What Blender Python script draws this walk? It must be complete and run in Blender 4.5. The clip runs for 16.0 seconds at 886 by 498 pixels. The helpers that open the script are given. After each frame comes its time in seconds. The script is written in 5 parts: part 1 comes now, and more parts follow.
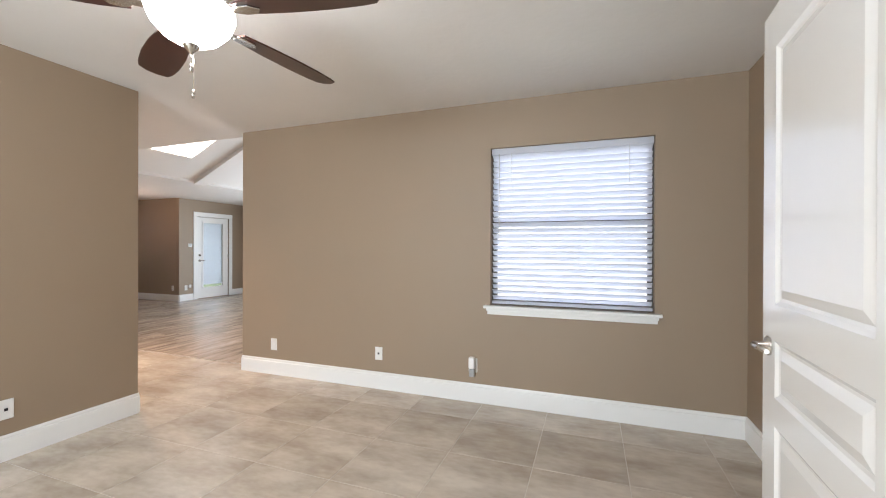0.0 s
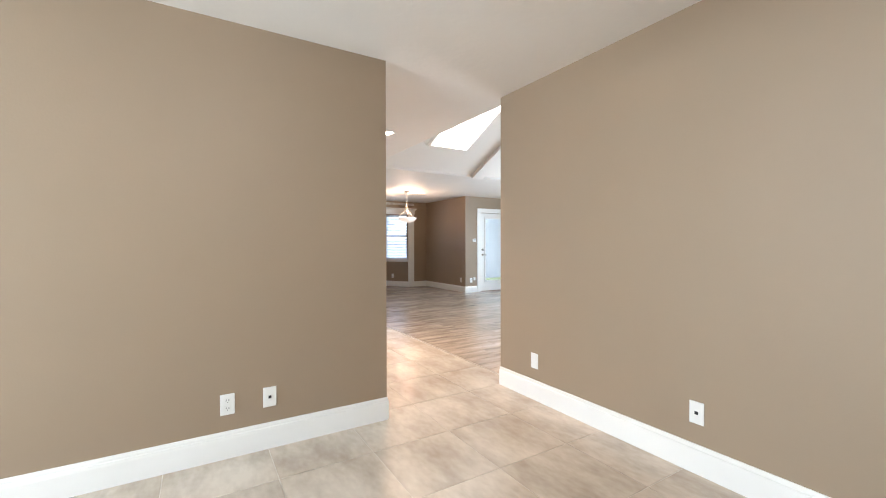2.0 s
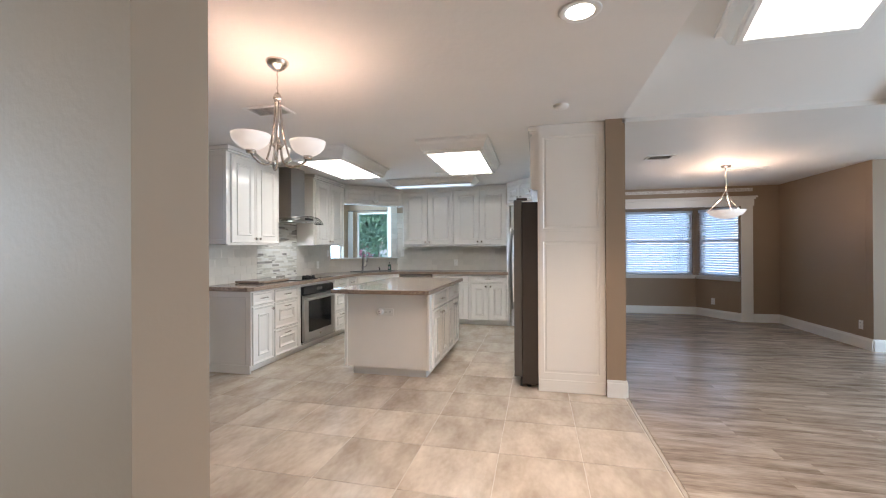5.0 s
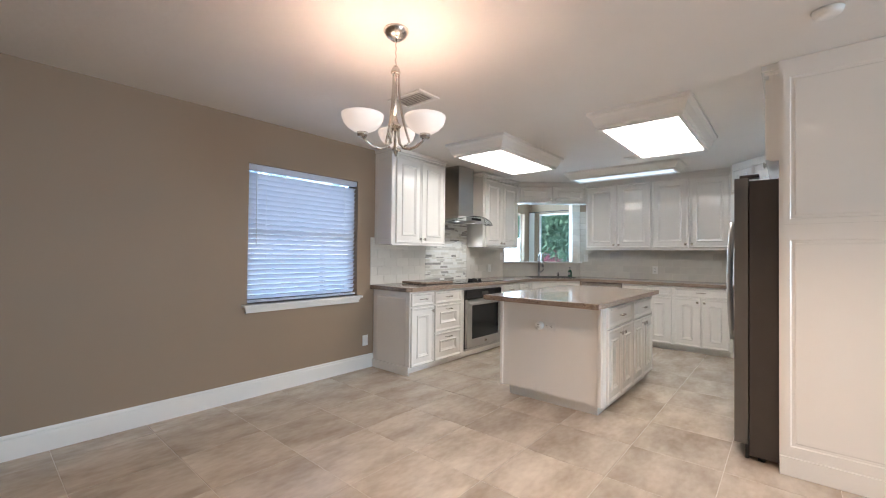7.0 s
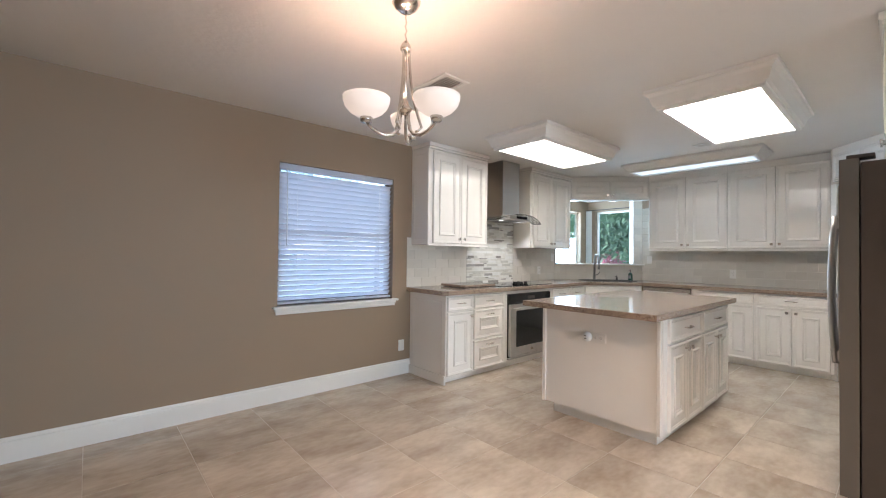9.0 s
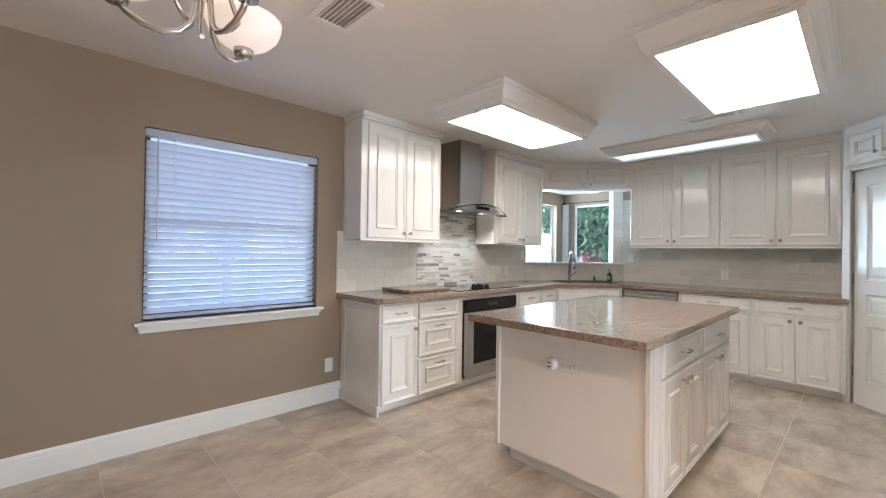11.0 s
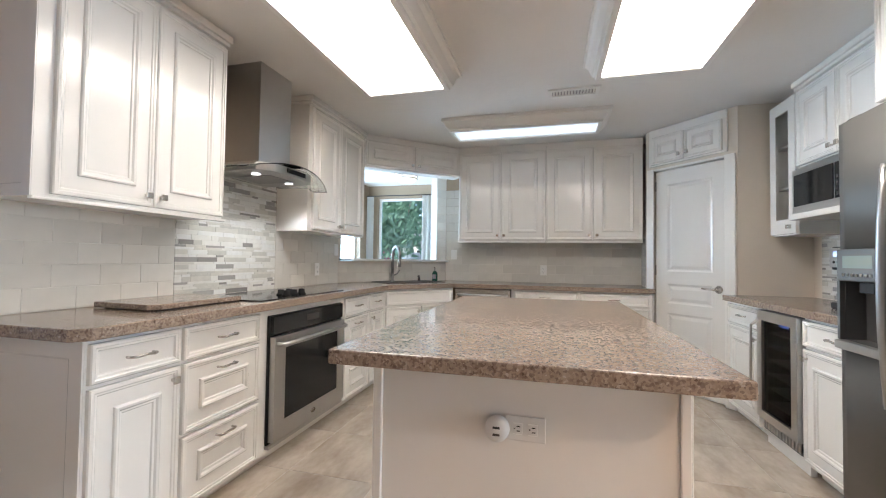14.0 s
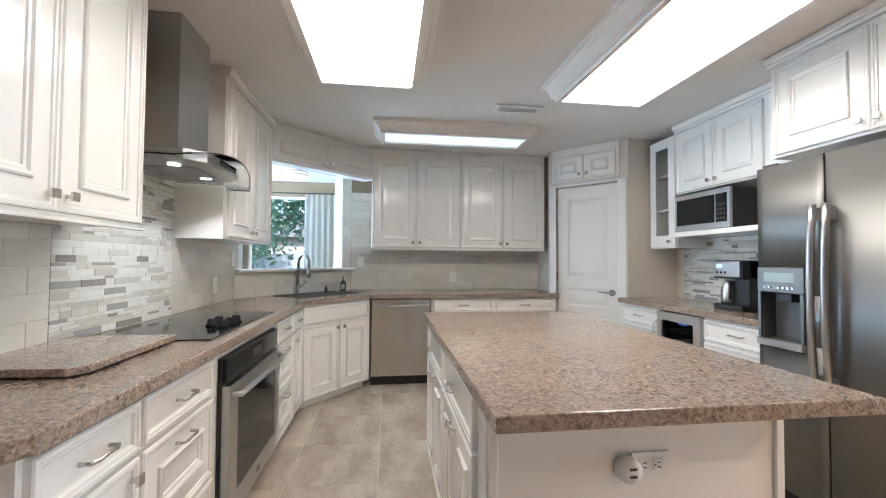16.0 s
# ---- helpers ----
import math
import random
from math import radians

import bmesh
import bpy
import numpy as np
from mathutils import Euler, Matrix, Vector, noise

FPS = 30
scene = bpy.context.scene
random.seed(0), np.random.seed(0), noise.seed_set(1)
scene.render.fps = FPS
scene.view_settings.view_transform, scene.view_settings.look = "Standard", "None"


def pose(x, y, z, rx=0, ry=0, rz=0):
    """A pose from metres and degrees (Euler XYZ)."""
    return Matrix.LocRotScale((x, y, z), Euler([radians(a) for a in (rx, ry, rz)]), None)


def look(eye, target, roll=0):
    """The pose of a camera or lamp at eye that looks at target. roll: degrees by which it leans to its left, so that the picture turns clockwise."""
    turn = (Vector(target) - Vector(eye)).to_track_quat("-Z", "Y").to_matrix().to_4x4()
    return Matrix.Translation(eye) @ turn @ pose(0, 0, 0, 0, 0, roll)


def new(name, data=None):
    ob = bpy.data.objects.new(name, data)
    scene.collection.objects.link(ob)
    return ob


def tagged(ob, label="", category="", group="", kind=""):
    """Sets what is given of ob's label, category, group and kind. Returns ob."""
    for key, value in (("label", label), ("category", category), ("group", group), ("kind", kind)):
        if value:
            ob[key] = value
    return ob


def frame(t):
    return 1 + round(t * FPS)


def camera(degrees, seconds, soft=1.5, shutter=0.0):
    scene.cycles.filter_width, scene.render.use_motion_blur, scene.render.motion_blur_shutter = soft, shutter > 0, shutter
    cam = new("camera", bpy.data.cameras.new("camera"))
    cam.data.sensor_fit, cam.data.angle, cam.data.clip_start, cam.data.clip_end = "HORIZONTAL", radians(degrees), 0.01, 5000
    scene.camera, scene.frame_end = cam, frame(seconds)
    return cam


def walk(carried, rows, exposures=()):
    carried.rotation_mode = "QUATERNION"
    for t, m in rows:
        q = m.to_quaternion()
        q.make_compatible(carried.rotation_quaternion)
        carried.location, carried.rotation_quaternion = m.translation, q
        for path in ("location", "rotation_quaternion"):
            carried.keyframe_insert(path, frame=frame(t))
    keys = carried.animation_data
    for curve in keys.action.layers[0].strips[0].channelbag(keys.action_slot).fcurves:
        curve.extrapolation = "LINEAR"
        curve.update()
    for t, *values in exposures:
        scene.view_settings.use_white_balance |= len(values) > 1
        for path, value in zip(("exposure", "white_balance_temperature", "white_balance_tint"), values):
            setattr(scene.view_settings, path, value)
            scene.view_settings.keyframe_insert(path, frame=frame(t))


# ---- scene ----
cam = camera(95.2, 16.0, soft=1.1)
PATH = [
    (0, (0.111, 0.306, 1.26), (-0.577, 2.184, 1.255), 0.2),
    (0.5, (0.043, 0.418, 1.275), (-1.085, 2.069, 1.267), 0.0),
    (1, (-0.057, 0.591, 1.204), (-1.466, 2.011, 1.195), -0.2),
    (1.5, (-0.303, 0.89, 1.212), (-1.897, 2.098, 1.199), -0.2),
    (2, (-0.569, 1.291, 1.191), (-2.276, 2.333, 1.17), -0.1),
    (2.5, (-0.913, 1.611, 1.227), (-2.706, 2.498, 1.210), -0.5),
    (3, (-1.317, 1.955, 1.262), (-3.178, 2.688, 1.238), -0.4),
    (3.5, (-1.756, 2.285, 1.3), (-3.688, 2.802, 1.272), -0.2),
    (4, (-2.136, 2.539, 1.289), (-4.119, 2.799, 1.277), -0.4),
    (4.5, (-2.455, 2.78, 1.304), (-4.453, 2.696, 1.296), -0.4),
    (5, (-2.707, 2.909, 1.299), (-4.654, 2.456, 1.303), -0.3),
    (5.2, (-2.803, 2.946, 1.298), (-4.713, 2.351, 1.316), -0.2),
    (7.5, (-3.522, 2.956, 1.257), (-4.971, 1.578, 1.281), 0.6),
    (8, (-3.607, 2.954, 1.26), (-5.0, 1.519, 1.288), 0.6),
    (10.3, (-4.217, 2.707, 1.265), (-5.509, 1.18, 1.292), 0.8),
    (10.5, (-4.332, 2.661, 1.262), (-5.65, 1.157, 1.285), 0.7),
    (11, (-4.59, 2.543, 1.278), (-5.974, 1.099, 1.293), 0.8),
    (11.5, (-4.742, 2.368, 1.273), (-6.216, 1.017, 1.303), 0.9),
    (12, (-4.896, 2.211, 1.263), (-6.483, 0.993, 1.291), 1.1),
    (12.5, (-5.108, 2.073, 1.222), (-6.805, 1.016, 1.26), 1.1),
    (13, (-5.216, 1.89, 1.207), (-7.008, 1.002, 1.251), 1.0),
    (13.5, (-5.275, 1.69, 1.175), (-7.149, 0.992, 1.228), 1.0),
    (14, (-5.376, 1.492, 1.159), (-7.309, 0.98, 1.215), 0.8),
    (14.5, (-5.411, 1.302, 1.162), (-7.384, 0.984, 1.224), 0.8),
    (15, (-5.373, 1.06, 1.211), (-7.369, 0.946, 1.274), 0.7),
    (15.5, (-5.433, 0.867, 1.222), (-7.43, 0.949, 1.289), 0.3),
    (16, (-5.508, 0.67, 1.25), (-7.489, 0.938, 1.308), 0.4),
]
walk(cam, [(t, look(eye, target, roll)) for t, eye, target, roll in PATH], exposures=[(0, 2.55, 7000, 16), (2.0, 2.88, 6700, 12), (3.2, 3.1, 6550, 12), (4.2, 2.75, 6400, 11), (5.0, 2.42, 6300, 11), (8.0, 2.5, 6450, 12), (11.0, 2.5, 6550, 13), (12.5, 2.42, 6600, 14), (14.0, 2.52, 6550, 13), (16, 2.55, 6400, 12)])

# ---- light ----
world = bpy.data.worlds.new("sky")
scene.world = world
world.use_nodes = True
wn = world.node_tree
sky = wn.nodes.new("ShaderNodeTexSky")
sky.sky_type, sky.sun_disc = "NISHITA", False
sky.sun_elevation, sky.sun_rotation = radians(48), radians(98)
wn.nodes["Background"].inputs["Strength"].default_value = 0.11
wn.links.new(sky.outputs[0], wn.nodes["Background"].inputs["Color"])
sun = new("sun", bpy.data.lights.new("sun", "SUN"))
sun.data.energy, sun.data.angle, sun.data.color = 2.2, radians(0.5), (1.0, 0.95, 0.88)
sun.matrix_world = look((0, 0, 30), (-14, 2, 14))


def area(name, eye, target, sx, sy, watts, color):
    d = bpy.data.lights.new(name, "AREA")
    d.shape, d.size, d.size_y, d.energy, d.color = "RECTANGLE", sx, sy, watts, color
    ob = new(name, d)
    ob.matrix_world = look(eye, target)
    return ob


# unseen window assumed behind the walker; its lamp brightens the first room
area("window_daylight", (-1.4, -2.64, 1.45), (-1.4, 0, 1.45), 1.9, 1.2, 36, (0.70, 0.86, 1.0))
# glazing added out of view at the living room's rear; its lamp brightens the room
area("patio_daylight", (-5.2, 9.05, 1.3), (-5.2, 0, 1.2), 2.2, 1.9, 38, (0.66, 0.83, 1.0))


# sky light that stands in the openings behind the blinds
area("window_sky", (-0.06, 3.612, 1.43), (-0.06, 0, 1.43), 1.15, 1.22, 0.8, (0.80, 0.91, 1.0))
area("window_sky", (-5.577, -0.728, 1.43), (-5.577, 2, 1.43), 1.13, 1.2, 0.95, (0.33, 0.55, 1.0))
area("window_sky", (-11.692, 5.275, 1.41), (0, 5.275, 1.41), 1.10, 1.22, 1.2, (0.45, 0.68, 1.0))
area("window_sky", (-11.275, 6.275, 1.41), (-10.275, 4.679, 1.41), 0.62, 1.22, 0.65, (0.45, 0.68, 1.0))

area("window_sky", (-10.55, -1.70, 1.55), (-10.55, 0, 1.5), 2.0, 1.25, 20.0, (0.58, 0.79, 1.0))


def bulb(name, at, watts, color, radius=0.04):
    d = bpy.data.lights.new(name, "POINT")
    d.energy, d.color, d.shadow_soft_size = watts, color, radius
    ob = new(name, d)
    ob.location = at
    return ob


# ---- materials ----
def mat(name, color, rough=0.5, metal=0.0, spread=0.06, scale=6.0, bump=0.0, bump_scale=60.0, per=0.0, coat=0.0, spec=0.5):
    """Paint-like surface: base colour with cloudy variation, fine relief and an optional shift from object to object."""
    m = bpy.data.materials.new(name)
    m.use_nodes = True
    t = m.node_tree
    b = t.nodes["Principled BSDF"]
    b.inputs["Roughness"].default_value, b.inputs["Metallic"].default_value = rough, metal
    b.inputs["Coat Weight"].default_value = coat
    b.inputs["Specular IOR Level"].default_value = spec
    tc = t.nodes.new("ShaderNodeTexCoord")
    n = t.nodes.new("ShaderNodeTexNoise")
    n.inputs["Scale"].default_value, n.inputs["Detail"].default_value = scale, 4
    t.links.new(tc.outputs["Object"], n.inputs["Vector"])
    r = t.nodes.new("ShaderNodeMapRange")
    r.inputs["To Min"].default_value, r.inputs["To Max"].default_value = 1 - spread, 1 + spread
    t.links.new(n.outputs["Fac"], r.inputs["Value"])
    out = r.outputs[0]
    if per:
        oi = t.nodes.new("ShaderNodeObjectInfo")
        r2 = t.nodes.new("ShaderNodeMapRange")
        r2.inputs["To Min"].default_value, r2.inputs["To Max"].default_value = 1 - per, 1 + per
        t.links.new(oi.outputs["Random"], r2.inputs["Value"])
        mu = t.nodes.new("ShaderNodeMath")
        mu.operation = "MULTIPLY"
        t.links.new(out, mu.inputs[0]), t.links.new(r2.outputs[0], mu.inputs[1])
        out = mu.outputs[0]
    mix = t.nodes.new("ShaderNodeVectorMath")
    mix.operation = "SCALE"
    mix.inputs[0].default_value = color
    t.links.new(out, mix.inputs["Scale"])
    t.links.new(mix.outputs[0], b.inputs["Base Color"])
    if bump:
        n2 = t.nodes.new("ShaderNodeTexNoise")
        n2.inputs["Scale"].default_value, n2.inputs["Detail"].default_value = bump_scale, 5
        t.links.new(tc.outputs["Object"], n2.inputs["Vector"])
        bp = t.nodes.new("ShaderNodeBump")
        bp.inputs["Strength"].default_value, bp.inputs["Distance"].default_value = bump, 0.01
        t.links.new(n2.outputs["Fac"], bp.inputs["Height"])
        t.links.new(bp.outputs[0], b.inputs["Normal"])
    return m


def ramp(t, stops):
    r = t.nodes.new("ShaderNodeValToRGB")
    els = r.color_ramp.elements
    els[0].position, els[0].color = stops[0][0], (*stops[0][1], 1)
    els[1].position, els[1].color = stops[-1][0], (*stops[-1][1], 1)
    for at_, col in stops[1:-1]:
        e = els.new(at_)
        e.color = (*col, 1)
    return r


def streaky(name, dark, light, stretch, scale, rough, per=0.08):
    """Stone-look tile or plank: clouds and finer streaks at real size, with a shift of tone from piece to piece."""
    m = bpy.data.materials.new(name)
    m.use_nodes = True
    t = m.node_tree
    b = t.nodes["Principled BSDF"]
    geo, oi = t.nodes.new("ShaderNodeNewGeometry"), t.nodes.new("ShaderNodeObjectInfo")
    shift = t.nodes.new("ShaderNodeVectorMath")
    shift.operation = "MULTIPLY_ADD"
    shift.inputs[1].default_value = stretch
    comb = t.nodes.new("ShaderNodeCombineXYZ")
    far = t.nodes.new("ShaderNodeMath")
    far.operation = "MULTIPLY"
    far.inputs[1].default_value = 40.0
    t.links.new(oi.outputs["Random"], far.inputs[0]), t.links.new(far.outputs[0], comb.inputs["Z"])
    t.links.new(geo.outputs["Position"], shift.inputs[0]), t.links.new(comb.outputs[0], shift.inputs[2])
    big, small = t.nodes.new("ShaderNodeTexNoise"), t.nodes.new("ShaderNodeTexNoise")
    big.inputs["Scale"].default_value, big.inputs["Detail"].default_value = scale, 3
    small.inputs["Scale"].default_value, small.inputs["Detail"].default_value = scale * 6, 3
    for n in (big, small):
        t.links.new(shift.outputs[0], n.inputs["Vector"])
    mixn = t.nodes.new("ShaderNodeMath")
    mixn.operation = "MULTIPLY_ADD"
    mixn.inputs[1].default_value = 0.35
    t.links.new(small.outputs[0], mixn.inputs[0]), t.links.new(big.outputs[0], mixn.inputs[2])
    fac = t.nodes.new("ShaderNodeMapRange")
    fac.inputs["From Min"].default_value, fac.inputs["From Max"].default_value = 0.42, 0.93
    t.links.new(mixn.outputs[0], fac.inputs["Value"])
    mx = t.nodes.new("ShaderNodeMixRGB")
    mx.inputs[1].default_value, mx.inputs[2].default_value = (*dark, 1), (*light, 1)
    t.links.new(fac.outputs[0], mx.inputs[0])
    tone = t.nodes.new("ShaderNodeMapRange")
    tone.inputs["To Min"].default_value, tone.inputs["To Max"].default_value = 1 - per, 1 + per
    t.links.new(oi.outputs["Random"], tone.inputs["Value"])
    sc = t.nodes.new("ShaderNodeVectorMath")
    sc.operation = "SCALE"
    t.links.new(mx.outputs[0], sc.inputs[0]), t.links.new(tone.outputs[0], sc.inputs["Scale"])
    t.links.new(sc.outputs[0], b.inputs["Base Color"])
    b.inputs["Roughness"].default_value = rough
    return m


def quartz(name):
    m = bpy.data.materials.new(name)
    m.use_nodes = True
    t = m.node_tree
    b = t.nodes["Principled BSDF"]
    tc = t.nodes.new("ShaderNodeTexCoord")
    v = t.nodes.new("ShaderNodeTexVoronoi")
    v.inputs["Scale"].default_value = 165
    v2 = t.nodes.new("ShaderNodeTexVoronoi")
    v2.inputs["Scale"].default_value = 75
    for k in (v, v2):
        t.links.new(tc.outputs["Object"], k.inputs["Vector"])
    r = ramp(t, [(0.0, (0.03, 0.016, 0.012)), (0.25, (0.11, 0.062, 0.045)), (0.45, (0.29, 0.21, 0.155)), (0.8, (0.43, 0.345, 0.27)), (1.0, (0.68, 0.61, 0.53))])
    r2 = ramp(t, [(0.0, (0.10, 0.06, 0.045)), (0.3, (0.30, 0.225, 0.17)), (1.0, (0.39, 0.31, 0.245))])
    t.links.new(v.outputs["Color"], r.inputs[0]), t.links.new(v2.outputs["Color"], r2.inputs[0])
    mx = t.nodes.new("ShaderNodeMix")
    mx.data_type = "RGBA"
    mx.inputs["Factor"].default_value = 0.5
    t.links.new(r.outputs[0], mx.inputs["A"]), t.links.new(r2.outputs[0], mx.inputs["B"])
    t.links.new(mx.outputs["Result"], b.inputs["Base Color"])
    b.inputs["Roughness"].default_value, b.inputs["Coat Weight"].default_value, b.inputs["Coat Roughness"].default_value = 0.25, 0.4, 0.05
    return m


def emitter(name, color, strength, streaks=False):
    m = bpy.data.materials.new(name)
    m.use_nodes = True
    t = m.node_tree
    b = t.nodes["Principled BSDF"]
    b.inputs["Base Color"].default_value = (0.85, 0.85, 0.83, 1)
    b.inputs["Roughness"].default_value = 0.4
    b.inputs["Emission Color"].default_value = (*color, 1)
    b.inputs["Emission Strength"].default_value = strength
    if streaks:
        tc = t.nodes.new("ShaderNodeTexCoord")
        w = t.nodes.new("ShaderNodeTexWave")
        w.bands_direction = "Y"
        w.inputs["Scale"].default_value, w.inputs["Distortion"].default_value = 1.6, 0.3
        t.links.new(tc.outputs["Object"], w.inputs["Vector"])
        r = t.nodes.new("ShaderNodeMapRange")
        r.inputs["To Min"].default_value, r.inputs["To Max"].default_value = strength * 0.45, strength * 1.55
        t.links.new(w.outputs["Fac"], r.inputs["Value"]), t.links.new(r.outputs[0], b.inputs["Emission Strength"])
    return m


def glass(name, tint=(1, 1, 1), rough=0.0):
    m = bpy.data.materials.new(name)
    m.use_nodes = True
    t = m.node_tree
    b = t.nodes["Principled BSDF"]
    b.inputs["Base Color"].default_value = (*tint, 1)
    b.inputs["Transmission Weight"].default_value, b.inputs["Roughness"].default_value, b.inputs["IOR"].default_value = 1.0, rough, 1.1
    return m


def sheer(name, color, through_part, rough=0.6):
    """Thin slat or cloth that lets light through."""
    m = bpy.data.materials.new(name)
    m.use_nodes = True
    t = m.node_tree
    b = t.nodes["Principled BSDF"]
    b.inputs["Base Color"].default_value, b.inputs["Roughness"].default_value = (*color, 1), rough
    tr = t.nodes.new("ShaderNodeBsdfTranslucent")
    tr.inputs["Color"].default_value = (*color, 1)
    mx = t.nodes.new("ShaderNodeMixShader")
    mx.inputs[0].default_value = through_part
    t.links.new(b.outputs[0], mx.inputs[1]), t.links.new(tr.outputs[0], mx.inputs[2])
    t.links.new(mx.outputs[0], t.nodes["Material Output"].inputs["Surface"])
    return m


def island_random(name, stops, rough=0.2):
    m = bpy.data.materials.new(name)
    m.use_nodes = True
    t = m.node_tree
    b = t.nodes["Principled BSDF"]
    g = t.nodes.new("ShaderNodeNewGeometry")
    r = ramp(t, stops)
    r.color_ramp.interpolation = "CONSTANT"
    t.links.new(g.outputs["Random Per Island"], r.inputs[0])
    n = t.nodes.new("ShaderNodeTexNoise")
    n.inputs["Scale"].default_value = 25
    tc = t.nodes.new("ShaderNodeTexCoord")
    t.links.new(tc.outputs["Object"], n.inputs["Vector"])
    mr = t.nodes.new("ShaderNodeMapRange")
    mr.inputs["To Min"].default_value, mr.inputs["To Max"].default_value = 0.88, 1.1
    t.links.new(n.outputs["Fac"], mr.inputs["Value"])
    sc = t.nodes.new("ShaderNodeVectorMath")
    sc.operation = "SCALE"
    t.links.new(r.outputs[0], sc.inputs[0]), t.links.new(mr.outputs[0], sc.inputs["Scale"])
    t.links.new(sc.outputs[0], b.inputs["Base Color"])
    b.inputs["Roughness"].default_value = rough
    return m


WALL = mat("tan_wall_paint", (0.308, 0.226, 0.155), 0.55, spread=0.03, scale=2.0, bump=0.05, bump_scale=90)
CREAM = mat("cream_wall_paint", (0.66, 0.60, 0.52), 0.5, spread=0.03, scale=2.0, bump=0.1, bump_scale=90)
CEIL = mat("ceiling_texture_paint", (0.76, 0.74, 0.71), 0.6, spread=0.03, scale=3.0, bump=0.2, bump_scale=22)
TRIM = mat("white_trim_paint", (0.80, 0.79, 0.76), 0.3, spread=0.02, scale=4.0)
GLOSS = mat("gloss_door_paint", (0.80, 0.79, 0.76), 0.14, spread=0.02, scale=4.0, coat=0.3)
CAB = mat("white_cabinet_lacquer", (0.86, 0.84, 0.80), 0.2, spread=0.02, scale=3.0, coat=0.35, bump=0.02, bump_scale=7)
TILE = streaky("stone_look_tile", (0.40, 0.33, 0.26), (0.66, 0.585, 0.495), (1.0, 2.0, 1.0), 2.6, 0.24)
THRESH = mat("beige_threshold", (0.46, 0.40, 0.33), 0.5, spread=0.1, scale=20)
GROUT = mat("grey_grout", (0.60, 0.55, 0.48), 0.8, spread=0.1, scale=30)
WOOD = streaky("grey_brown_plank", (0.20, 0.145, 0.105), (0.55, 0.46, 0.375), (6.0, 0.9, 1.0), 2.4, 0.24, 0.14)
QUARTZ = quartz("speckled_brown_quartz")
STEEL = mat("brushed_stainless_steel", (0.52, 0.51, 0.495), 0.3, 1.0, spread=0.05, scale=8)
FRIDGE = mat("grey_stainless_door", (0.20, 0.196, 0.188), 0.48, 1.0, spread=0.06, scale=5)
FAUCET = mat("brushed_faucet_steel", (0.30, 0.295, 0.285), 0.3, 1.0, spread=0.05)
DARKSTEEL = mat("dark_steel_side", (0.075, 0.065, 0.06), 0.42, 0.3, spread=0.08, scale=10, bump=0.1, bump_scale=120)
NICKEL = mat("brushed_nickel", (0.60, 0.57, 0.53), 0.25, 1.0, spread=0.04)
BLACK = mat("black_plastic", (0.012, 0.012, 0.013), 0.45, spread=0.1)
KNOBS = mat("matte_black_knob", (0.008, 0.008, 0.008), 0.7, spread=0.05, spec=0.12)
BLACKGLASS = mat("black_glass", (0.010, 0.011, 0.012), 0.08, spread=0.05, spec=0.35)
BLADE = mat("dark_cherry_blade", (0.045, 0.014, 0.010), 0.3, spread=0.35, scale=9, coat=0.2)
PLASTIC = mat("white_plastic", (0.78, 0.77, 0.74), 0.35, spread=0.02)
GREYP = mat("grey_plastic", (0.35, 0.35, 0.35), 0.4, spread=0.05)
SLOT = mat("dark_slot", (0.05, 0.045, 0.04), 0.6)
SUBWAY = mat("marble_subway_tile", (0.66, 0.63, 0.57), 0.18, spread=0.10, scale=7, per=0.06)
MOSAIC = island_random("strip_mosaic", [(0.0, (0.72, 0.71, 0.66)), (0.3, (0.62, 0.60, 0.54)), (0.5, (0.55, 0.54, 0.49)), (0.68, (0.74, 0.74, 0.71)), (0.88, (0.36, 0.35, 0.33)), (0.95, (0.28, 0.27, 0.25))])
SLATM = sheer("blind_slat", (0.86, 0.88, 0.93), 0.6)
CURTAIN = sheer("sheer_curtain", (0.85, 0.83, 0.78), 0.5)
VENTB = mat("vent_shadow", (0.36, 0.35, 0.34), 0.7)
DBLIND = sheer("door_blind_cloth", (0.50, 0.55, 0.58), 0.03)
CAVITY = mat("dispenser_grey", (0.10, 0.10, 0.10), 0.35, spread=0.1)
SMOKED = glass("smoked_glass", (0.22, 0.22, 0.24))
GLASS = glass("window_glass")
# the cool blue of outdoor light, put into the pane colour
DAYTINT = glass("daylight_blue_glass", (0.72, 0.88, 1.0))
HOODGLASS = glass("hood_glass", (0.85, 0.92, 0.9))
PANEL = emitter("light_diffuser", (1.0, 0.95, 0.88), 2.15, True)
PANELB = emitter("skylight_diffuser", (0.60, 0.79, 1.0), 0.19)
SKYL = emitter("vault_diffuser", (1.0, 0.96, 0.92), 0.85, True)
BOWL = emitter("frosted_bowl_white", (0.90, 0.95, 1.0), 7.0)
NOOKBOWL = emitter("nook_lamp_glass", (1.0, 0.97, 0.93), 0.16)
SHADE = emitter("frosted_shade_warm", (1.0, 0.82, 0.72), 0.09)
LAMP = emitter("lamp_face", (1.0, 0.85, 0.68), 3.0)
LED = emitter("hood_led", (0.9, 0.96, 1.0), 0.5)
BLUELCD = emitter("blue_display", (0.15, 0.3, 1.0), 0.3)
GREENLCD = mat("lcd_grey_green", (0.30, 0.36, 0.33), 0.2)
LEAF = sheer("leaf_green", (0.20, 0.30, 0.20), 0.45)
PINK = mat("pink_blossom", (0.62, 0.20, 0.27), 0.6, spread=0.3, scale=5)
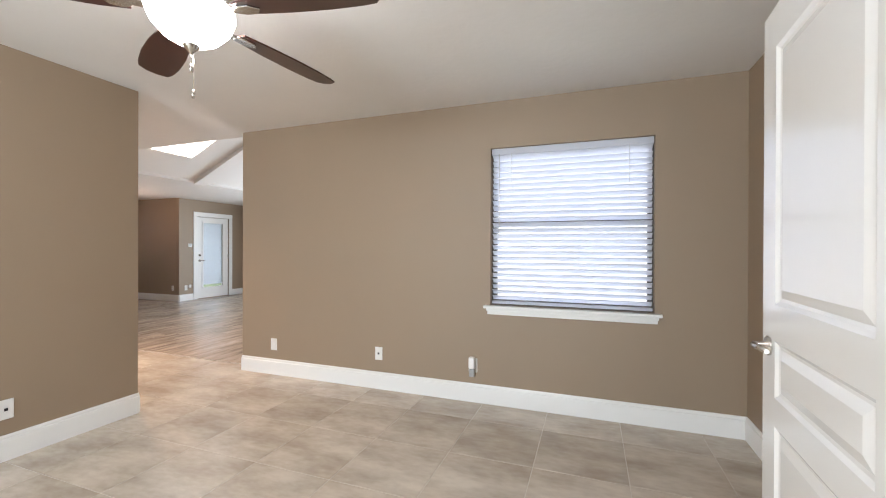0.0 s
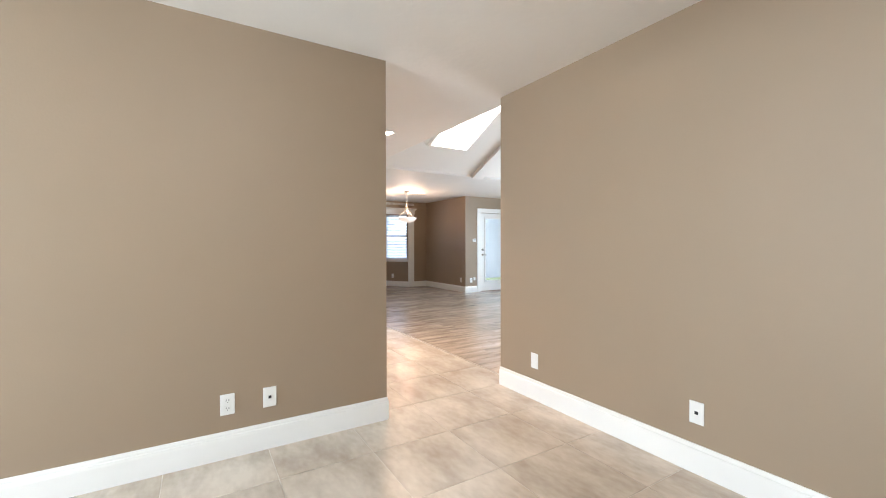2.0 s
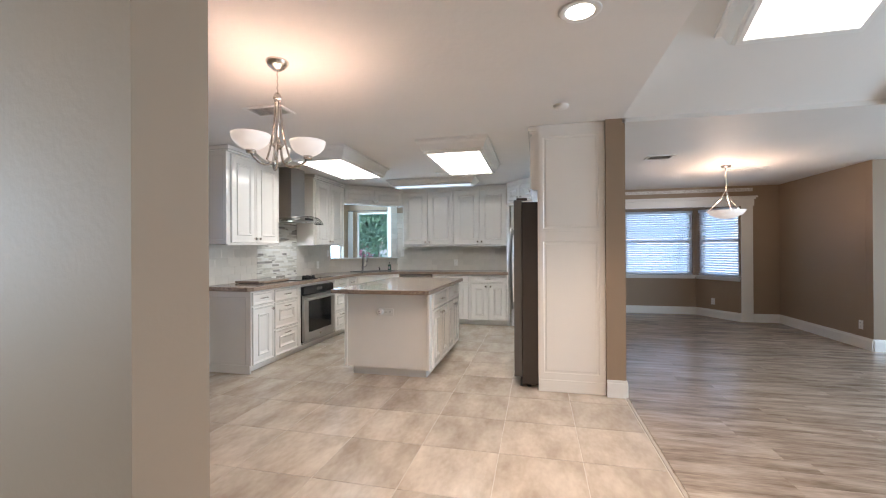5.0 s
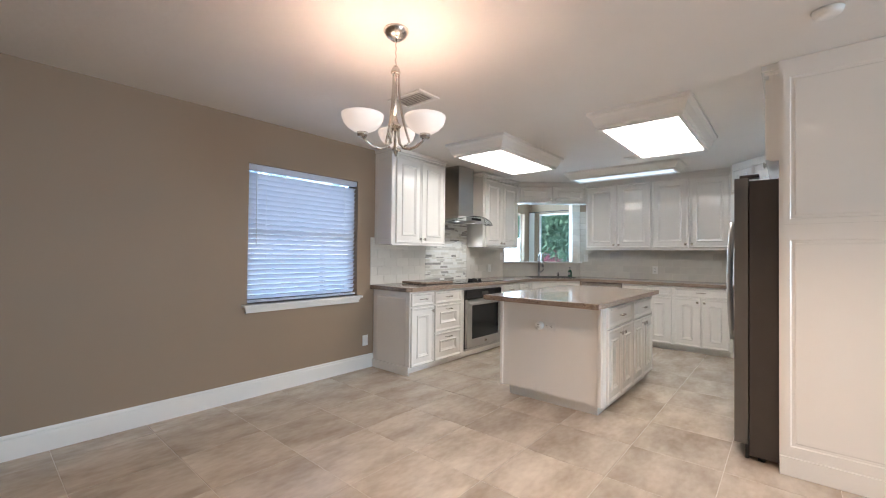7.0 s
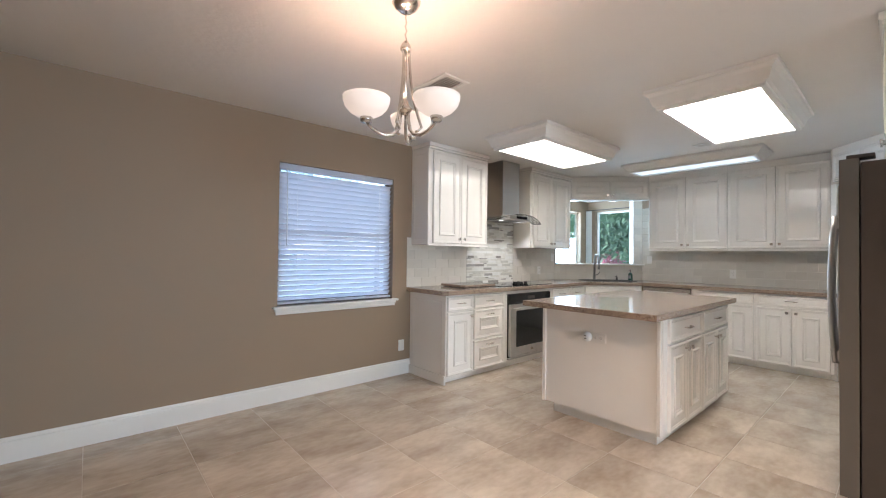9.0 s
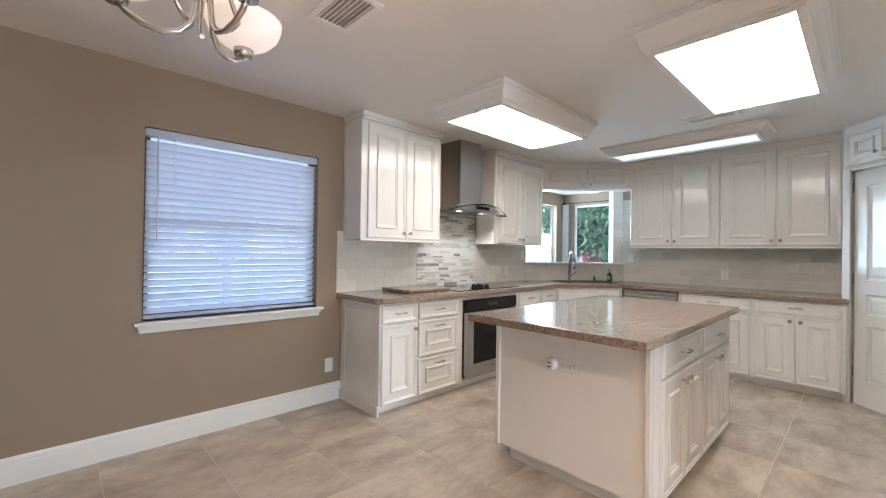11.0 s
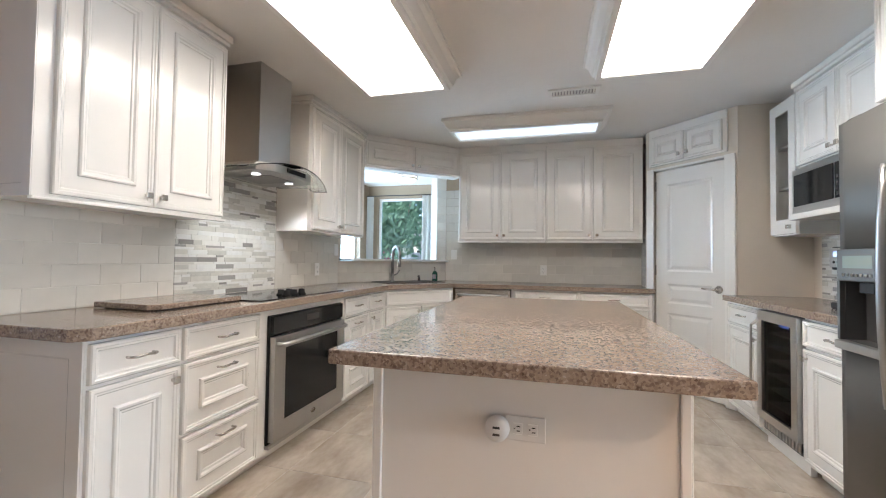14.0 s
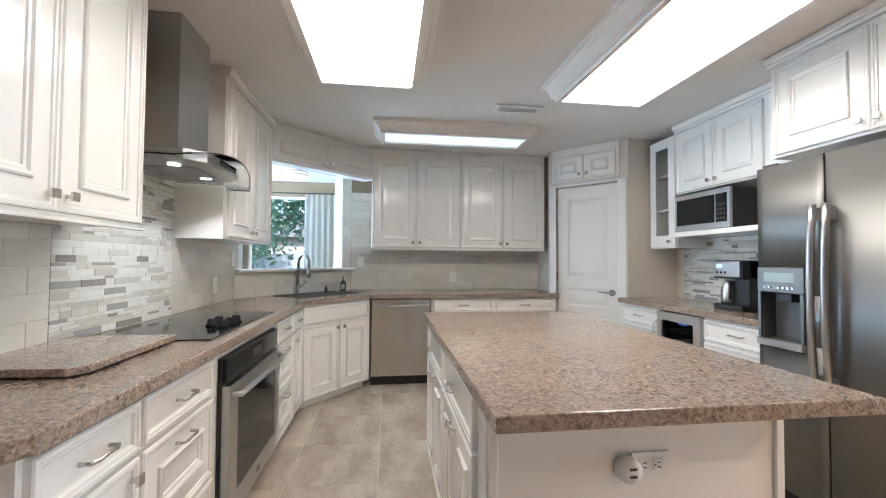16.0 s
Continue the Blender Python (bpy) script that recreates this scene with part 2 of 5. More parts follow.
BARK = mat("bark", (0.16, 0.12, 0.09), 0.9, spread=0.3, scale=8, bump=0.6, bump_scale=20)
GRASS = mat("lawn", (0.055, 0.08, 0.03), 0.9, spread=0.35, scale=1.5, bump=0.4, bump_scale=30)
BRICKM = mat("pale_brick", (0.42, 0.33, 0.29), 0.85, spread=0.15, scale=6, bump=0.3, bump_scale=40)
ROOFM = mat("roof_shingle", (0.14, 0.12, 0.115), 0.9, spread=0.2, scale=5)
FENCE = mat("weathered_fence", (0.32, 0.31, 0.30), 0.85, spread=0.2, scale=4)
SOAP = mat("green_soap", (0.03, 0.10, 0.07), 0.15, spread=0.1)
COPPER = mat("brown_edge_strip", (0.22, 0.12, 0.08), 0.4)


# ---- builders ----
def bm_new():
    return bmesh.new()


def box(bm, x0, x1, y0, y1, z0, z1, bev=0.0):
    m = Matrix.Translation(((x0 + x1) / 2, (y0 + y1) / 2, (z0 + z1) / 2)) @ Matrix.Diagonal((abs(x1 - x0), abs(y1 - y0), abs(z1 - z0), 1))
    g = bmesh.ops.create_cube(bm, size=1, matrix=m)
    if bev:
        es = list({e for v in g["verts"] for e in v.link_edges})
        bmesh.ops.bevel(bm, geom=es, offset=bev, segments=2, profile=0.5, affect="EDGES")
    return bm


def bx(*a, **k):
    return box(bm_new(), *a, **k)


def prism(bm, outline, z0, z1, bev=0.0):
    """An upright prism over a plan outline."""
    lo = [bm.verts.new((x, y, z0)) for x, y in outline]
    hi = [bm.verts.new((x, y, z1)) for x, y in outline]
    n = len(outline)
    bm.faces.new(list(reversed(lo)))
    bm.faces.new(hi)
    for i in range(n):
        bm.faces.new((lo[i], lo[(i + 1) % n], hi[(i + 1) % n], hi[i]))
    bmesh.ops.recalc_face_normals(bm, faces=bm.faces)
    if bev:
        bmesh.ops.bevel(bm, geom=list(bm.edges), offset=bev, segments=2, profile=0.5, affect="EDGES")
    return bm


def lathe(bm, profile, n=24, at=(0, 0, 0), turn=None):
    """Turns (radius, height) points about the z axis."""
    m = Matrix.Translation(at) @ (turn or Matrix())
    rings = []
    for r, z in profile:
        if r < 1e-6:
            rings.append([bm.verts.new(m @ Vector((0, 0, z)))])
        else:
            rings.append([bm.verts.new(m @ Vector((r * math.cos(2 * math.pi * i / n), r * math.sin(2 * math.pi * i / n), z))) for i in range(n)])
    for a, b in zip(rings, rings[1:]):
        for i in range(n):
            j = (i + 1) % n
            f = [a[i % len(a)], a[j % len(a)], b[j % len(b)], b[i % len(b)]]
            f = list(dict.fromkeys(f))
            if len(f) > 2:
                bm.faces.new(f)
    for ring, rev in ((rings[0], True), (rings[-1], False)):
        if len(ring) > 2:
            bm.faces.new(list(reversed(ring)) if rev else ring)
    bmesh.ops.recalc_face_normals(bm, faces=bm.faces)
    for f in bm.faces:
        f.smooth = True
    return bm


def tube(bm, pts, r, n=8):
    """A round bar along points; r is one radius or one for each point."""
    pts = [Vector(p) for p in pts]
    rs = r if isinstance(r, (list, tuple)) else [r] * len(pts)
    rings = []
    for i, p in enumerate(pts):
        d = (pts[min(i + 1, len(pts) - 1)] - pts[max(i - 1, 0)]).normalized()
        a = d.orthogonal().normalized() if i == 0 else (rings_a - d * rings_a.dot(d)).normalized()
        rings_a = a
        b = d.cross(a)
        rings.append([bm.verts.new(p + rs[i] * (math.cos(2 * math.pi * k / n) * a + math.sin(2 * math.pi * k / n) * b)) for k in range(n)])
    for a, b in zip(rings, rings[1:]):
        for k in range(n):
            f = bm.faces.new((a[k], a[(k + 1) % n], b[(k + 1) % n], b[k]))
            f.smooth = True
    bm.faces.new(list(reversed(rings[0]))), bm.faces.new(rings[-1])
    bmesh.ops.recalc_face_normals(bm, faces=bm.faces)
    return bm


def panel(bm, x0, x1, z0, z1, profile):
    """Nested rectangles (inset, y) joined into a moulded front that faces -y."""
    rings = []
    for ins, y in profile:
        rings.append([bm.verts.new(p) for p in ((x0 + ins, y, z0 + ins), (x1 - ins, y, z0 + ins), (x1 - ins, y, z1 - ins), (x0 + ins, y, z1 - ins))])
    for a, b in zip(rings, rings[1:]):
        for i in range(4):
            j = (i + 1) % 4
            bm.faces.new((a[i], a[j], b[j], b[i]))
    bm.faces.new(rings[-1])
    bm.faces.new(list(reversed(rings[0])))
    return bm


def finish(name, bm, material, smooth=False):
    me = bpy.data.meshes.new(name)
    bm.to_mesh(me)
    bm.free()
    me.materials.append(material)
    return me


def part(name, bm, material, parent, label="", at=None):
    ob = new(name, finish(name, bm, material))
    ob.parent = parent
    if at is not None:
        ob.matrix_basis = at
    return tagged(ob, label)


def thing(name, label, category, m=None, group="", kind=""):
    ob = new(name)
    ob.empty_display_size = 0.1
    ob.matrix_basis = m or Matrix()
    return tagged(ob, label, category, group, kind)


def solid(name, bm, material, label, category, kind="structure", m=None, group=""):
    ob = new(name, finish(name, bm, material))
    if m is not None:
        ob.matrix_basis = m
    return tagged(ob, label, category, group, kind)


def along(p0, p1):
    """Frame with x from p0 to p1 and y to the left of it, and the length."""
    d = Vector((p1[0] - p0[0], p1[1] - p0[1], 0))
    return pose(p0[0], p0[1], 0, 0, 0, math.degrees(math.atan2(d.y, d.x))), d.length


def wall(name, p0, p1, z0, z1, holes=(), th=0.12, label="matte tan painted wall", material=None):
    """A wall whose seen face runs p0 to p1; its thickness lies to the left of that way. holes: (s0, s1, z0, z1)."""
    m, n = along(p0, p1)
    bm = bm_new()
    s = 0.0
    for a, b, c, d in sorted(holes):
        if a > s:
            box(bm, s, a, 0, th, z0, z1)
        if c > z0:
            box(bm, a, b, 0, th, z0, c)
        if d < z1:
            box(bm, a, b, 0, th, d, z1)
        s = b
    if s < n:
        box(bm, s, n, 0, th, z0, z1)
    return solid(name, bm, material or WALL, label, "wall", m=m)


def baseboard(p0, p1, h=0.15, label="tall white moulded baseboard along the wall"):
    """Runs p0 to p1 with the room to its right."""
    m, n = along(p0, p1)
    bm = bm_new()
    prof = [(0, 0), (0, h), (-0.006, h), (-0.009, h - 0.012), (-0.009, h - 0.022), (-0.014, h - 0.026), (-0.016, h - 0.04), (-0.016, 0)]
    a = [bm.verts.new((0, y, z)) for y, z in prof]
    b = [bm.verts.new((n, y, z)) for y, z in prof]
    for i in range(len(prof)):
        j = (i + 1) % len(prof)
        bm.faces.new((a[i], a[j], b[j], b[i]))
    bm.faces.new(a), bm.faces.new(list(reversed(b)))
    bmesh.ops.recalc_face_normals(bm, faces=bm.faces)
    return solid("baseboard", bm, TRIM, label, "baseboard", m=m)


H = 2.44
WY = 2.398
# ---- structure ----
wall("wall_first_room_window", (-3.26, 3.51), (1.205, 3.51), 0, H, [(2.605, 3.795, 0.80, 2.065)], th=0.11)
wall("wall_divider", (-3.125, -2.6), (-3.125, WY), 0, H, th=0.127)
wall("wall_first_room_east", (1.085, 3.51), (1.085, 1.19), 0, H)
wall("wall_first_room_stub", (1.205, 1.19), (0.67, 1.19), 0, H)
wall("wall_passage_east", (0.67, 1.07), (0.67, -2.6), 0, H)
wall("wall_first_room_south", (0.79, -2.6), (-3.25, -2.6), 0, H, [(1.15, 3.1, 0.8, 2.07)])
wall("wall_kitchen_window", (-3.252, -0.615), (-9.12, -0.615), 0, H, [(1.738, 2.913, 0.81, 2.05)])
m_diag, n_diag = along((-9.12, -0.615), (-10.19, 0.25))
wall("wall_sink_corner", (-9.12, -0.615), (-10.19, 0.25), 0, H, [(0.03, n_diag - 0.14, 1.14, 2.24)], label="cream painted wall round the opening above the sink", material=CREAM)
wall("wall_kitchen_far", (-10.19, 0.25), (-10.19, 2.46), 0, H)
wall("wall_pantry_return", (-10.31, 2.46), (-9.715, 2.46), 0, H, th=0.10, label="matte cream painted wall", material=CREAM)
m_pan, n_pan = along((-9.715, 2.40), (-9.105, 2.945))
wall("wall_pantry_door", (-9.715, 2.40), (-9.105, 2.945), 0, H, [(0.07, n_pan - 0.07, 0.0, 2.06)], th=0.10, label="matte cream painted wall", material=CREAM)
wall("wall_pantry_side", (-9.10, 2.945), (-9.10, 3.52), 0, H, th=0.08, label="matte cream painted wall", material=CREAM)
wall("wall_kitchen_right", (-9.18, 3.45), (-6.545, 3.45), 0, H, th=0.14, label="matte cream painted wall", material=CREAM)
solid("wall_pillar", bx(-6.545, -6.50, 3.50, 3.66, 0, H), WALL, "narrow tan painted wall end beside the pantry panel", "wall")
wall("wall_living_kitchen", (-6.545, 3.66), (-10.97, 3.66), 0, 2.40, th=0.06)
wall("wall_living_back", (-10.85, 3.66), (-10.85, 7.12), 0, 2.40, [(0.44, 2.76, 0.0, 2.04)])
wall("wall_living_side", (-10.97, 7.0), (-8.972, 7.0), 0, 2.40, label="smooth greyish tan painted wall")
wall("wall_living_door", (-8.85, 7.0), (-8.85, 9.3), 0, 2.40, [(0.46, 1.36, 0.0, 2.0)])
wall("wall_living_north", (-8.97, 9.2), (-3.17, 9.2), 0, 4.2, [(2.57, 4.97, 0.1, 2.2)])
wall("wall_living_east", (-3.26, 9.3), (-3.26, 3.62), 0, 4.2)
# bay of the dining end
BAY = [(-10.85, 4.10), (-11.60, 4.60), (-11.60, 5.95), (-10.85, 6.42)]
for i in range(3):
    mm, nn = along(BAY[i], BAY[i + 1])
    wall(f"wall_bay_{i + 1}", BAY[i], BAY[i + 1], 0, 2.3, [(0.04, nn - 0.04, 0.78, 2.05)], th=0.10)
solid("ceiling_bay", bx(-11.8, -10.85, 3.9, 6.6, 2.30, 2.36), CEIL, "white bay ceiling", "ceiling")
# nook behind the sink corner
wall("wall_nook_left", (-9.0, -1.60), (-11.9, -1.60), 0, H, [(0.5, 2.6, 0.9, 2.2)])
wall("wall_nook_back", (-11.9, -1.60), (-11.9, 0.40), 0, H, [(0.17, 1.28, 0.85, 2.22)])
wall("wall_nook_right", (-11.9, 0.30), (-10.2, 0.30), 0, H)
wall("wall_nook_near", (-9.12, -0.735), (-9.12, -1.72), 0, H)
# ceilings and floors
c = bm_new()
box(c, -12.1, 1.3, -2.8, 3.64, H, H + 0.1)
solid("ceiling", c, CEIL, "white ceiling with hand-trowelled texture", "ceiling")
solid("ceiling_dining", bx(-11.0, -6.5, 3.64, 9.4, 2.40, 2.5), CEIL, "white textured ceiling of the dining end", "ceiling")
SL = 0.46
c = bm_new()
vs = [c.verts.new(p) for p in ((-6.5, 3.64, 2.44), (-6.5, 9.4, 2.44), (-3.1, 9.4, 2.44 + SL * 3.4), (-3.1, 3.64, 2.44 + SL * 3.4), (-6.5, 3.64, 2.54), (-6.5, 9.4, 2.54), (-3.1, 9.4, 2.54 + SL * 3.4), (-3.1, 3.64, 2.54 + SL * 3.4))]
for f in ((0, 1, 2, 3), (7, 6, 5, 4), (0, 4, 5, 1), (2, 6, 7, 3), (1, 5, 6, 2), (3, 7, 4, 0)):
    c.faces.new([vs[i] for i in f])
bmesh.ops.recalc_face_normals(c, faces=c.faces)
solid("ceiling_vault", c, CEIL, "sloping white vaulted ceiling", "ceiling")
solid("wall_vault_gable", bx(-6.5, -3.1, 3.58, 3.638, H + 0.1, 4.1), CEIL, "white gable wall above the passage", "wall")
c = bm_new()
prism(c, [(-6.50, 2.376), (-6.50, 2.45), (-3.3, 2.45 + SL * 3.2), (-3.3, 2.376 + SL * 3.2)], -0.11, 0.11)
solid("ceiling_beam", c, CEIL, "white beam following the sloping ceiling", "beam", m=Matrix.Translation((0, 5.63, 0)) @ pose(0, 0, 0, 90, 0, 0))
solid("floor", bx(-12.1, 1.3, -2.8, 3.66, -0.12, -0.002), GROUT, "grouted tile floor", "floor")
solid("floor_living", bx(-12.0, -3.1, 3.66, 9.4, -0.12, -0.003), WOOD, "wood plank floor underlay", "floor")
solid("threshold", bx(-6.50, -3.262, 3.652, 3.670, -0.004, 0.003, bev=0.0015), THRESH, "pale threshold strip between tile and planks", "threshold")

for a, b in [((-3.26, 3.51), (1.085, 3.51)), ((1.085, 3.51), (1.085, 1.19)), ((-3.125, -2.6), (-3.125, WY)), ((-3.125, WY), (-3.252, WY)), ((-3.252, WY), (-3.252, -0.6)), ((-3.252, -0.615), (-6.42, -0.615)),
             ((-10.85, 6.6), (-10.85, 7.0)), ((-10.85, 7.0), (-8.85, 7.0)), ((-8.85, 7.0), (-8.85, 7.35)), ((-8.85, 8.44), (-8.85, 9.2)), (BAY[0], BAY[1]), (BAY[1], BAY[2]), (BAY[2], BAY[3]), ((-6.50, 3.502), (-6.50, 3.66)), ((-6.5, 3.66), (-10.8, 3.66)), ((-3.26, 3.62), (-3.26, 3.51))]:
    baseboard(a, b)


# ---- windows, blinds, doors ----
def window(name, p0, p1, z0, z1, th, label, rail=True, sill=True, metal=None):
    """A window in the opening p0 to p1 (outdoors to the left), with frame, panes, meeting rail and moulded sill."""
    m, w = along(p0, p1)
    w_ob = thing(name, label, "window", m, kind="structure")
    d = th - 0.035
    f = bm_new()
    box(f, 0, 0.04, d, th - 0.003, z0, z1), box(f, w - 0.04, w, d, th - 0.003, z0, z1)
    box(f, 0.04, w - 0.04, d, th - 0.003, z0, z0 + 0.04), box(f, 0.04, w - 0.04, d, th - 0.003, z1 - 0.04, z1)
    part("window_frame", f, metal or (DARKSTEEL if rail else TRIM), w_ob)
    zs = [z0 + 0.04, (z0 + z1) / 2 + 0.03, z1 - 0.04] if rail else [z0 + 0.04, z1 - 0.04]
    if rail:
        part("meeting_rail", bx(0.04, w - 0.04, d - 0.004, th - 0.006, zs[1] - 0.018, zs[1] + 0.018), metal or DARKSTEEL, w_ob)
    for a, b in zip(zs, zs[1:]):
        p = part("pane", bx(0.04, w - 0.04, d + 0.012, d + 0.016, a, b), GLASS if rail else DAYTINT, w_ob)
        p.visible_shadow = False
    if sill:
        s = bm_new()
        box(s, -0.045, w + 0.045, -0.055, d - 0.003, z0 - 0.022, z0, bev=0.005)
        box(s, -0.025, w + 0.025, -0.032, -0.002, z0 - 0.045, z0 - 0.0225, bev=0.004)
        box(s, -0.018, w + 0.018, -0.022, -0.002, z0 - 0.072, z0 - 0.0455, bev=0.003)
        part("window_sill", s, TRIM, w_ob)
    return w_ob


def blind(p0, p1, z0, z1, label, depth=0.042, tilt=42, pitch=0.045, wand=True, name="window_blind"):
    m, w = along(p0, p1)
    b = thing(name, label, "blind", m, group="slatted window blinds")
    part("headrail", bx(0.006, w - 0.006, depth - 0.03, depth + 0.03, z1 - 0.055, z1 - 0.004, bev=0.004), SLATM, b)
    part("bottom_rail", bx(0.01, w - 0.01, depth - 0.024, depth + 0.024, z0 + 0.012, z0 + 0.032, bev=0.004), SLATM, b)
    s = bm_new()
    prof = [(-0.025, 0.0), (-0.012, 0.0035), (0, 0.0045), (0.012, 0.0035), (0.025, 0.0)]
    lo = [[s.verts.new((x, y, z + dz)) for y, z in prof] for x in (0, w - 0.026) for dz in (0, 0.0028)]
    for i in range(4):
        s.faces.new((lo[0][i], lo[2][i], lo[2][i + 1], lo[0][i + 1])), s.faces.new((lo[1][i], lo[1][i + 1], lo[3][i + 1], lo[3][i]))
    s.faces.new((lo[0][0], lo[1][0], lo[3][0], lo[2][0])), s.faces.new((lo[0][4], lo[2][4], lo[3][4], lo[1][4]))
    me = finish("slat", s, SLATM)
    z = z0 + 0.06
    while z < z1 - 0.075:
        o = new("slat", me)
        o.parent = b
        o.matrix_basis = pose(0.013, depth, z, -tilt)
        z += pitch
    for x in (0.14 * w, 0.86 * w):
        part("ladder_cord", tube(bm_new(), [(x, depth - 0.03, z0 + 0.03), (x, depth - 0.03, z1 - 0.05)], 0.0012, 5), PLASTIC, b)
    if wand:
        part("tilt_wand", tube(bm_new(), [(0.07, depth - 0.04, z1 - 0.05), (0.072, depth - 0.045, z1 - 0.72)], 0.004, 6), PLASTIC, b)
    return b


window("window_1", (-0.655, 3.51), (0.535, 3.51), 0.80, 2.065, 0.11, "aluminium sash window with a white moulded sill")
blind((-0.655, 3.51), (0.535, 3.51), 0.80, 2.065, "white slatted blind lowered and tilted in the window")
window("window_2", (-4.99, -0.615), (-6.165, -0.615), 0.81, 2.05, 0.12, "dark framed sash window with a white sill")
blind((-4.99, -0.615), (-6.165, -0.615), 0.81, 2.05, "white slatted blind half open before the kitchen window", tilt=52)
window("window_3", (-0.43, -2.6), (-2.38, -2.6), 0.8, 2.07, 0.12, "wide window assumed at the unseen rear of the room")
for i in range(3):
    mm, nn = along(BAY[i], BAY[i + 1])
    a, b = (mm @ Vector((0.04, 0, 0)))[:2], (mm @ Vector((nn - 0.04, 0, 0)))[:2]
    window(f"window_{4 + i}", a, b, 0.78, 2.05, 0.10, "white framed bay window with a deep sill", rail=True, metal=TRIM)
    blind(a, b, 0.78, 2.05, "white slatted blind in the bay window", tilt=40, wand=False)
# casing round the bay opening
cas = thing("bay_casing", "white painted casing with a crown head round the bay", "casing", kind="structure")
for y0, y1 in ((3.94, 4.11), (6.41, 6.59)):
    part("side_casing", bx(-10.848, -10.825, y0, y1, 0, 2.04, bev=0.004), TRIM, cas)
part("head_casing", bx(-10.848, -10.822, 3.92, 6.61, 2.041, 2.16, bev=0.004), TRIM, cas)
hc = bm_new()
box(hc, -10.848, -10.80, 3.90, 6.63, 2.161, 2.185, bev=0.004), box(hc, -10.848, -10.78, 3.88, 6.65, 2.186, 2.215, bev=0.006)
part("crown", hc, TRIM, cas)
# nook windows
window("window_7", (-11.9, -1.43), (-11.9, -0.32), 0.85, 2.22, 0.12, "tall clear nook window onto the garden", rail=False)
window("window_8", (-9.5, -1.60), (-11.6, -1.60), 0.9, 2.2, 0.12, "wide clear nook window", rail=False)
# unseen glazing, added as the opening for the living room's fill lamp
window("window_9", (-6.40, 9.2), (-4.0, 9.2), 0.1, 2.2, 0.12, "wide glazing added out of view to light the living room", rail=False, sill=False)


def curtain(x, y0, y1, z0, z1):
    ob = thing("curtain", "cream sheer curtain hanging in soft folds", "curtain", Matrix.Translation((x, y0, z0)))
    bm = bm_new()
    n = 36
    lo, hi = [], []
    for i in range(n + 1):
        u = i / n
        lo.append(bm.verts.new((0.028 * math.sin(u * 34) + 0.006 * math.sin(u * 81), u * (y1 - y0), 0)))
        hi.append(bm.verts.new((0.018 * math.sin(u * 34), u * (y1 - y0), z1 - z0)))
    for i in range(n):
        f = bm.faces.new((lo[i], lo[i + 1], hi[i + 1], hi[i]))
        f.smooth = True
    bmesh.ops.solidify(bm, geom=list(bm.faces), thickness=0.002)
    part("cloth", bm, CURTAIN, ob)
    return ob


curtain(-11.80, -0.58, -0.12, 0.5, 2.24)
curtain(-11.80, -1.58, -1.45, 0.5, 2.24)
rod = thing("curtain_rod", "thin dark metal curtain rod", "curtain rod")
part("rod", tube(bm_new(), [(-11.80, -1.585, 2.25), (-11.80, -0.08, 2.25)], 0.008), BLACK, rod)
part("bracket", bx(-11.898, -11.80, -0.11, -0.10, 2.24, 2.26), BLACK, rod)


def panel_door(name, m, w, h, label, hinge_left=True, rows=((0.22, 0.70), (0.79, 0.97), (1.085, 1.90)), handle=True, parent_kind="structure", th=0.035):
    """A moulded interior door; front at y = 0 faces -y, from x 0 to w."""
    d = thing(name, label, "door", m, kind=parent_kind)
    b = bm_new()
    zs = [0.008] + [v for r in rows for v in r] + [h]
    e = 0.11
    box(b, 0, e, 0, th, 0.008, h), box(b, w - e, w, 0, th, 0.008, h)
    for i in range(0, len(zs), 2):
        box(b, e, w - e, 0, th, zs[i], zs[i + 1])
    part("door_leaf", b, GLOSS, d)
    for a, c in rows:
        p = bm_new()
        panel(p, e, w - e, a, c, [(0, 0.03), (0, 0.0), (0.012, 0.008), (0.022, 0.010), (0.05, 0.002), (0.055, 0.002)])
        part("door_panel", p, GLOSS, d)
    if handle:
        x = w - 0.06 if hinge_left else 0.06
        s = -1 if hinge_left else 1
        hd = part("door_handle", lathe(bm_new(), [(0.0, 0), (0.032, 0), (0.032, 0.006), (0.012, 0.014), (0.011, 0.045), (0, 0.046)], 20, (x, 0, 0.945), Matrix.Rotation(radians(90), 4, "X")), NICKEL, d, "brushed nickel lever handle")
        part("lever", tube(bm_new(), [(x, -0.04, 0.945), (x + s * 0.03, -0.045, 0.945), (x + s * 0.12, -0.04, 0.948)], [0.011, 0.009, 0.007]), NICKEL, hd)
    return d


# pantry door set across the corner
pd_m, pd_n = along((-9.715, 2.40), (-9.105, 2.945))
door = panel_door("door_1", pd_m @ pose(0.095, 0.02, 0), pd_n - 0.19, 2.03, "white moulded pantry door, closed, with a nickel lever")
for z in (0.25, 1.05, 1.85):
    part("hinge", bx(-0.012, 0.004, -0.006, 0.004, z, z + 0.09), NICKEL, door)
pc = thing("pantry_casing", "white casing round the pantry door", "casing", pd_m, kind="structure")
part("side_casing", bx(0.02, 0.092, -0.018, -0.002, 0, 2.06, bev=0.004), TRIM, pc)
part("side_casing", bx(pd_n - 0.092, pd_n - 0.01, -0.018, -0.002, 0, 2.06, bev=0.004), TRIM, pc)
part("door_head", bx(0.094, pd_n - 0.094, -0.010, 0.09, 2.04, 2.058), TRIM, pc)
solid("wall_pantry_inside", bx(0.0, pd_n, 0.5, 0.52, 0, H), WALL, "plain wall inside the pantry", "wall", m=pd_m)

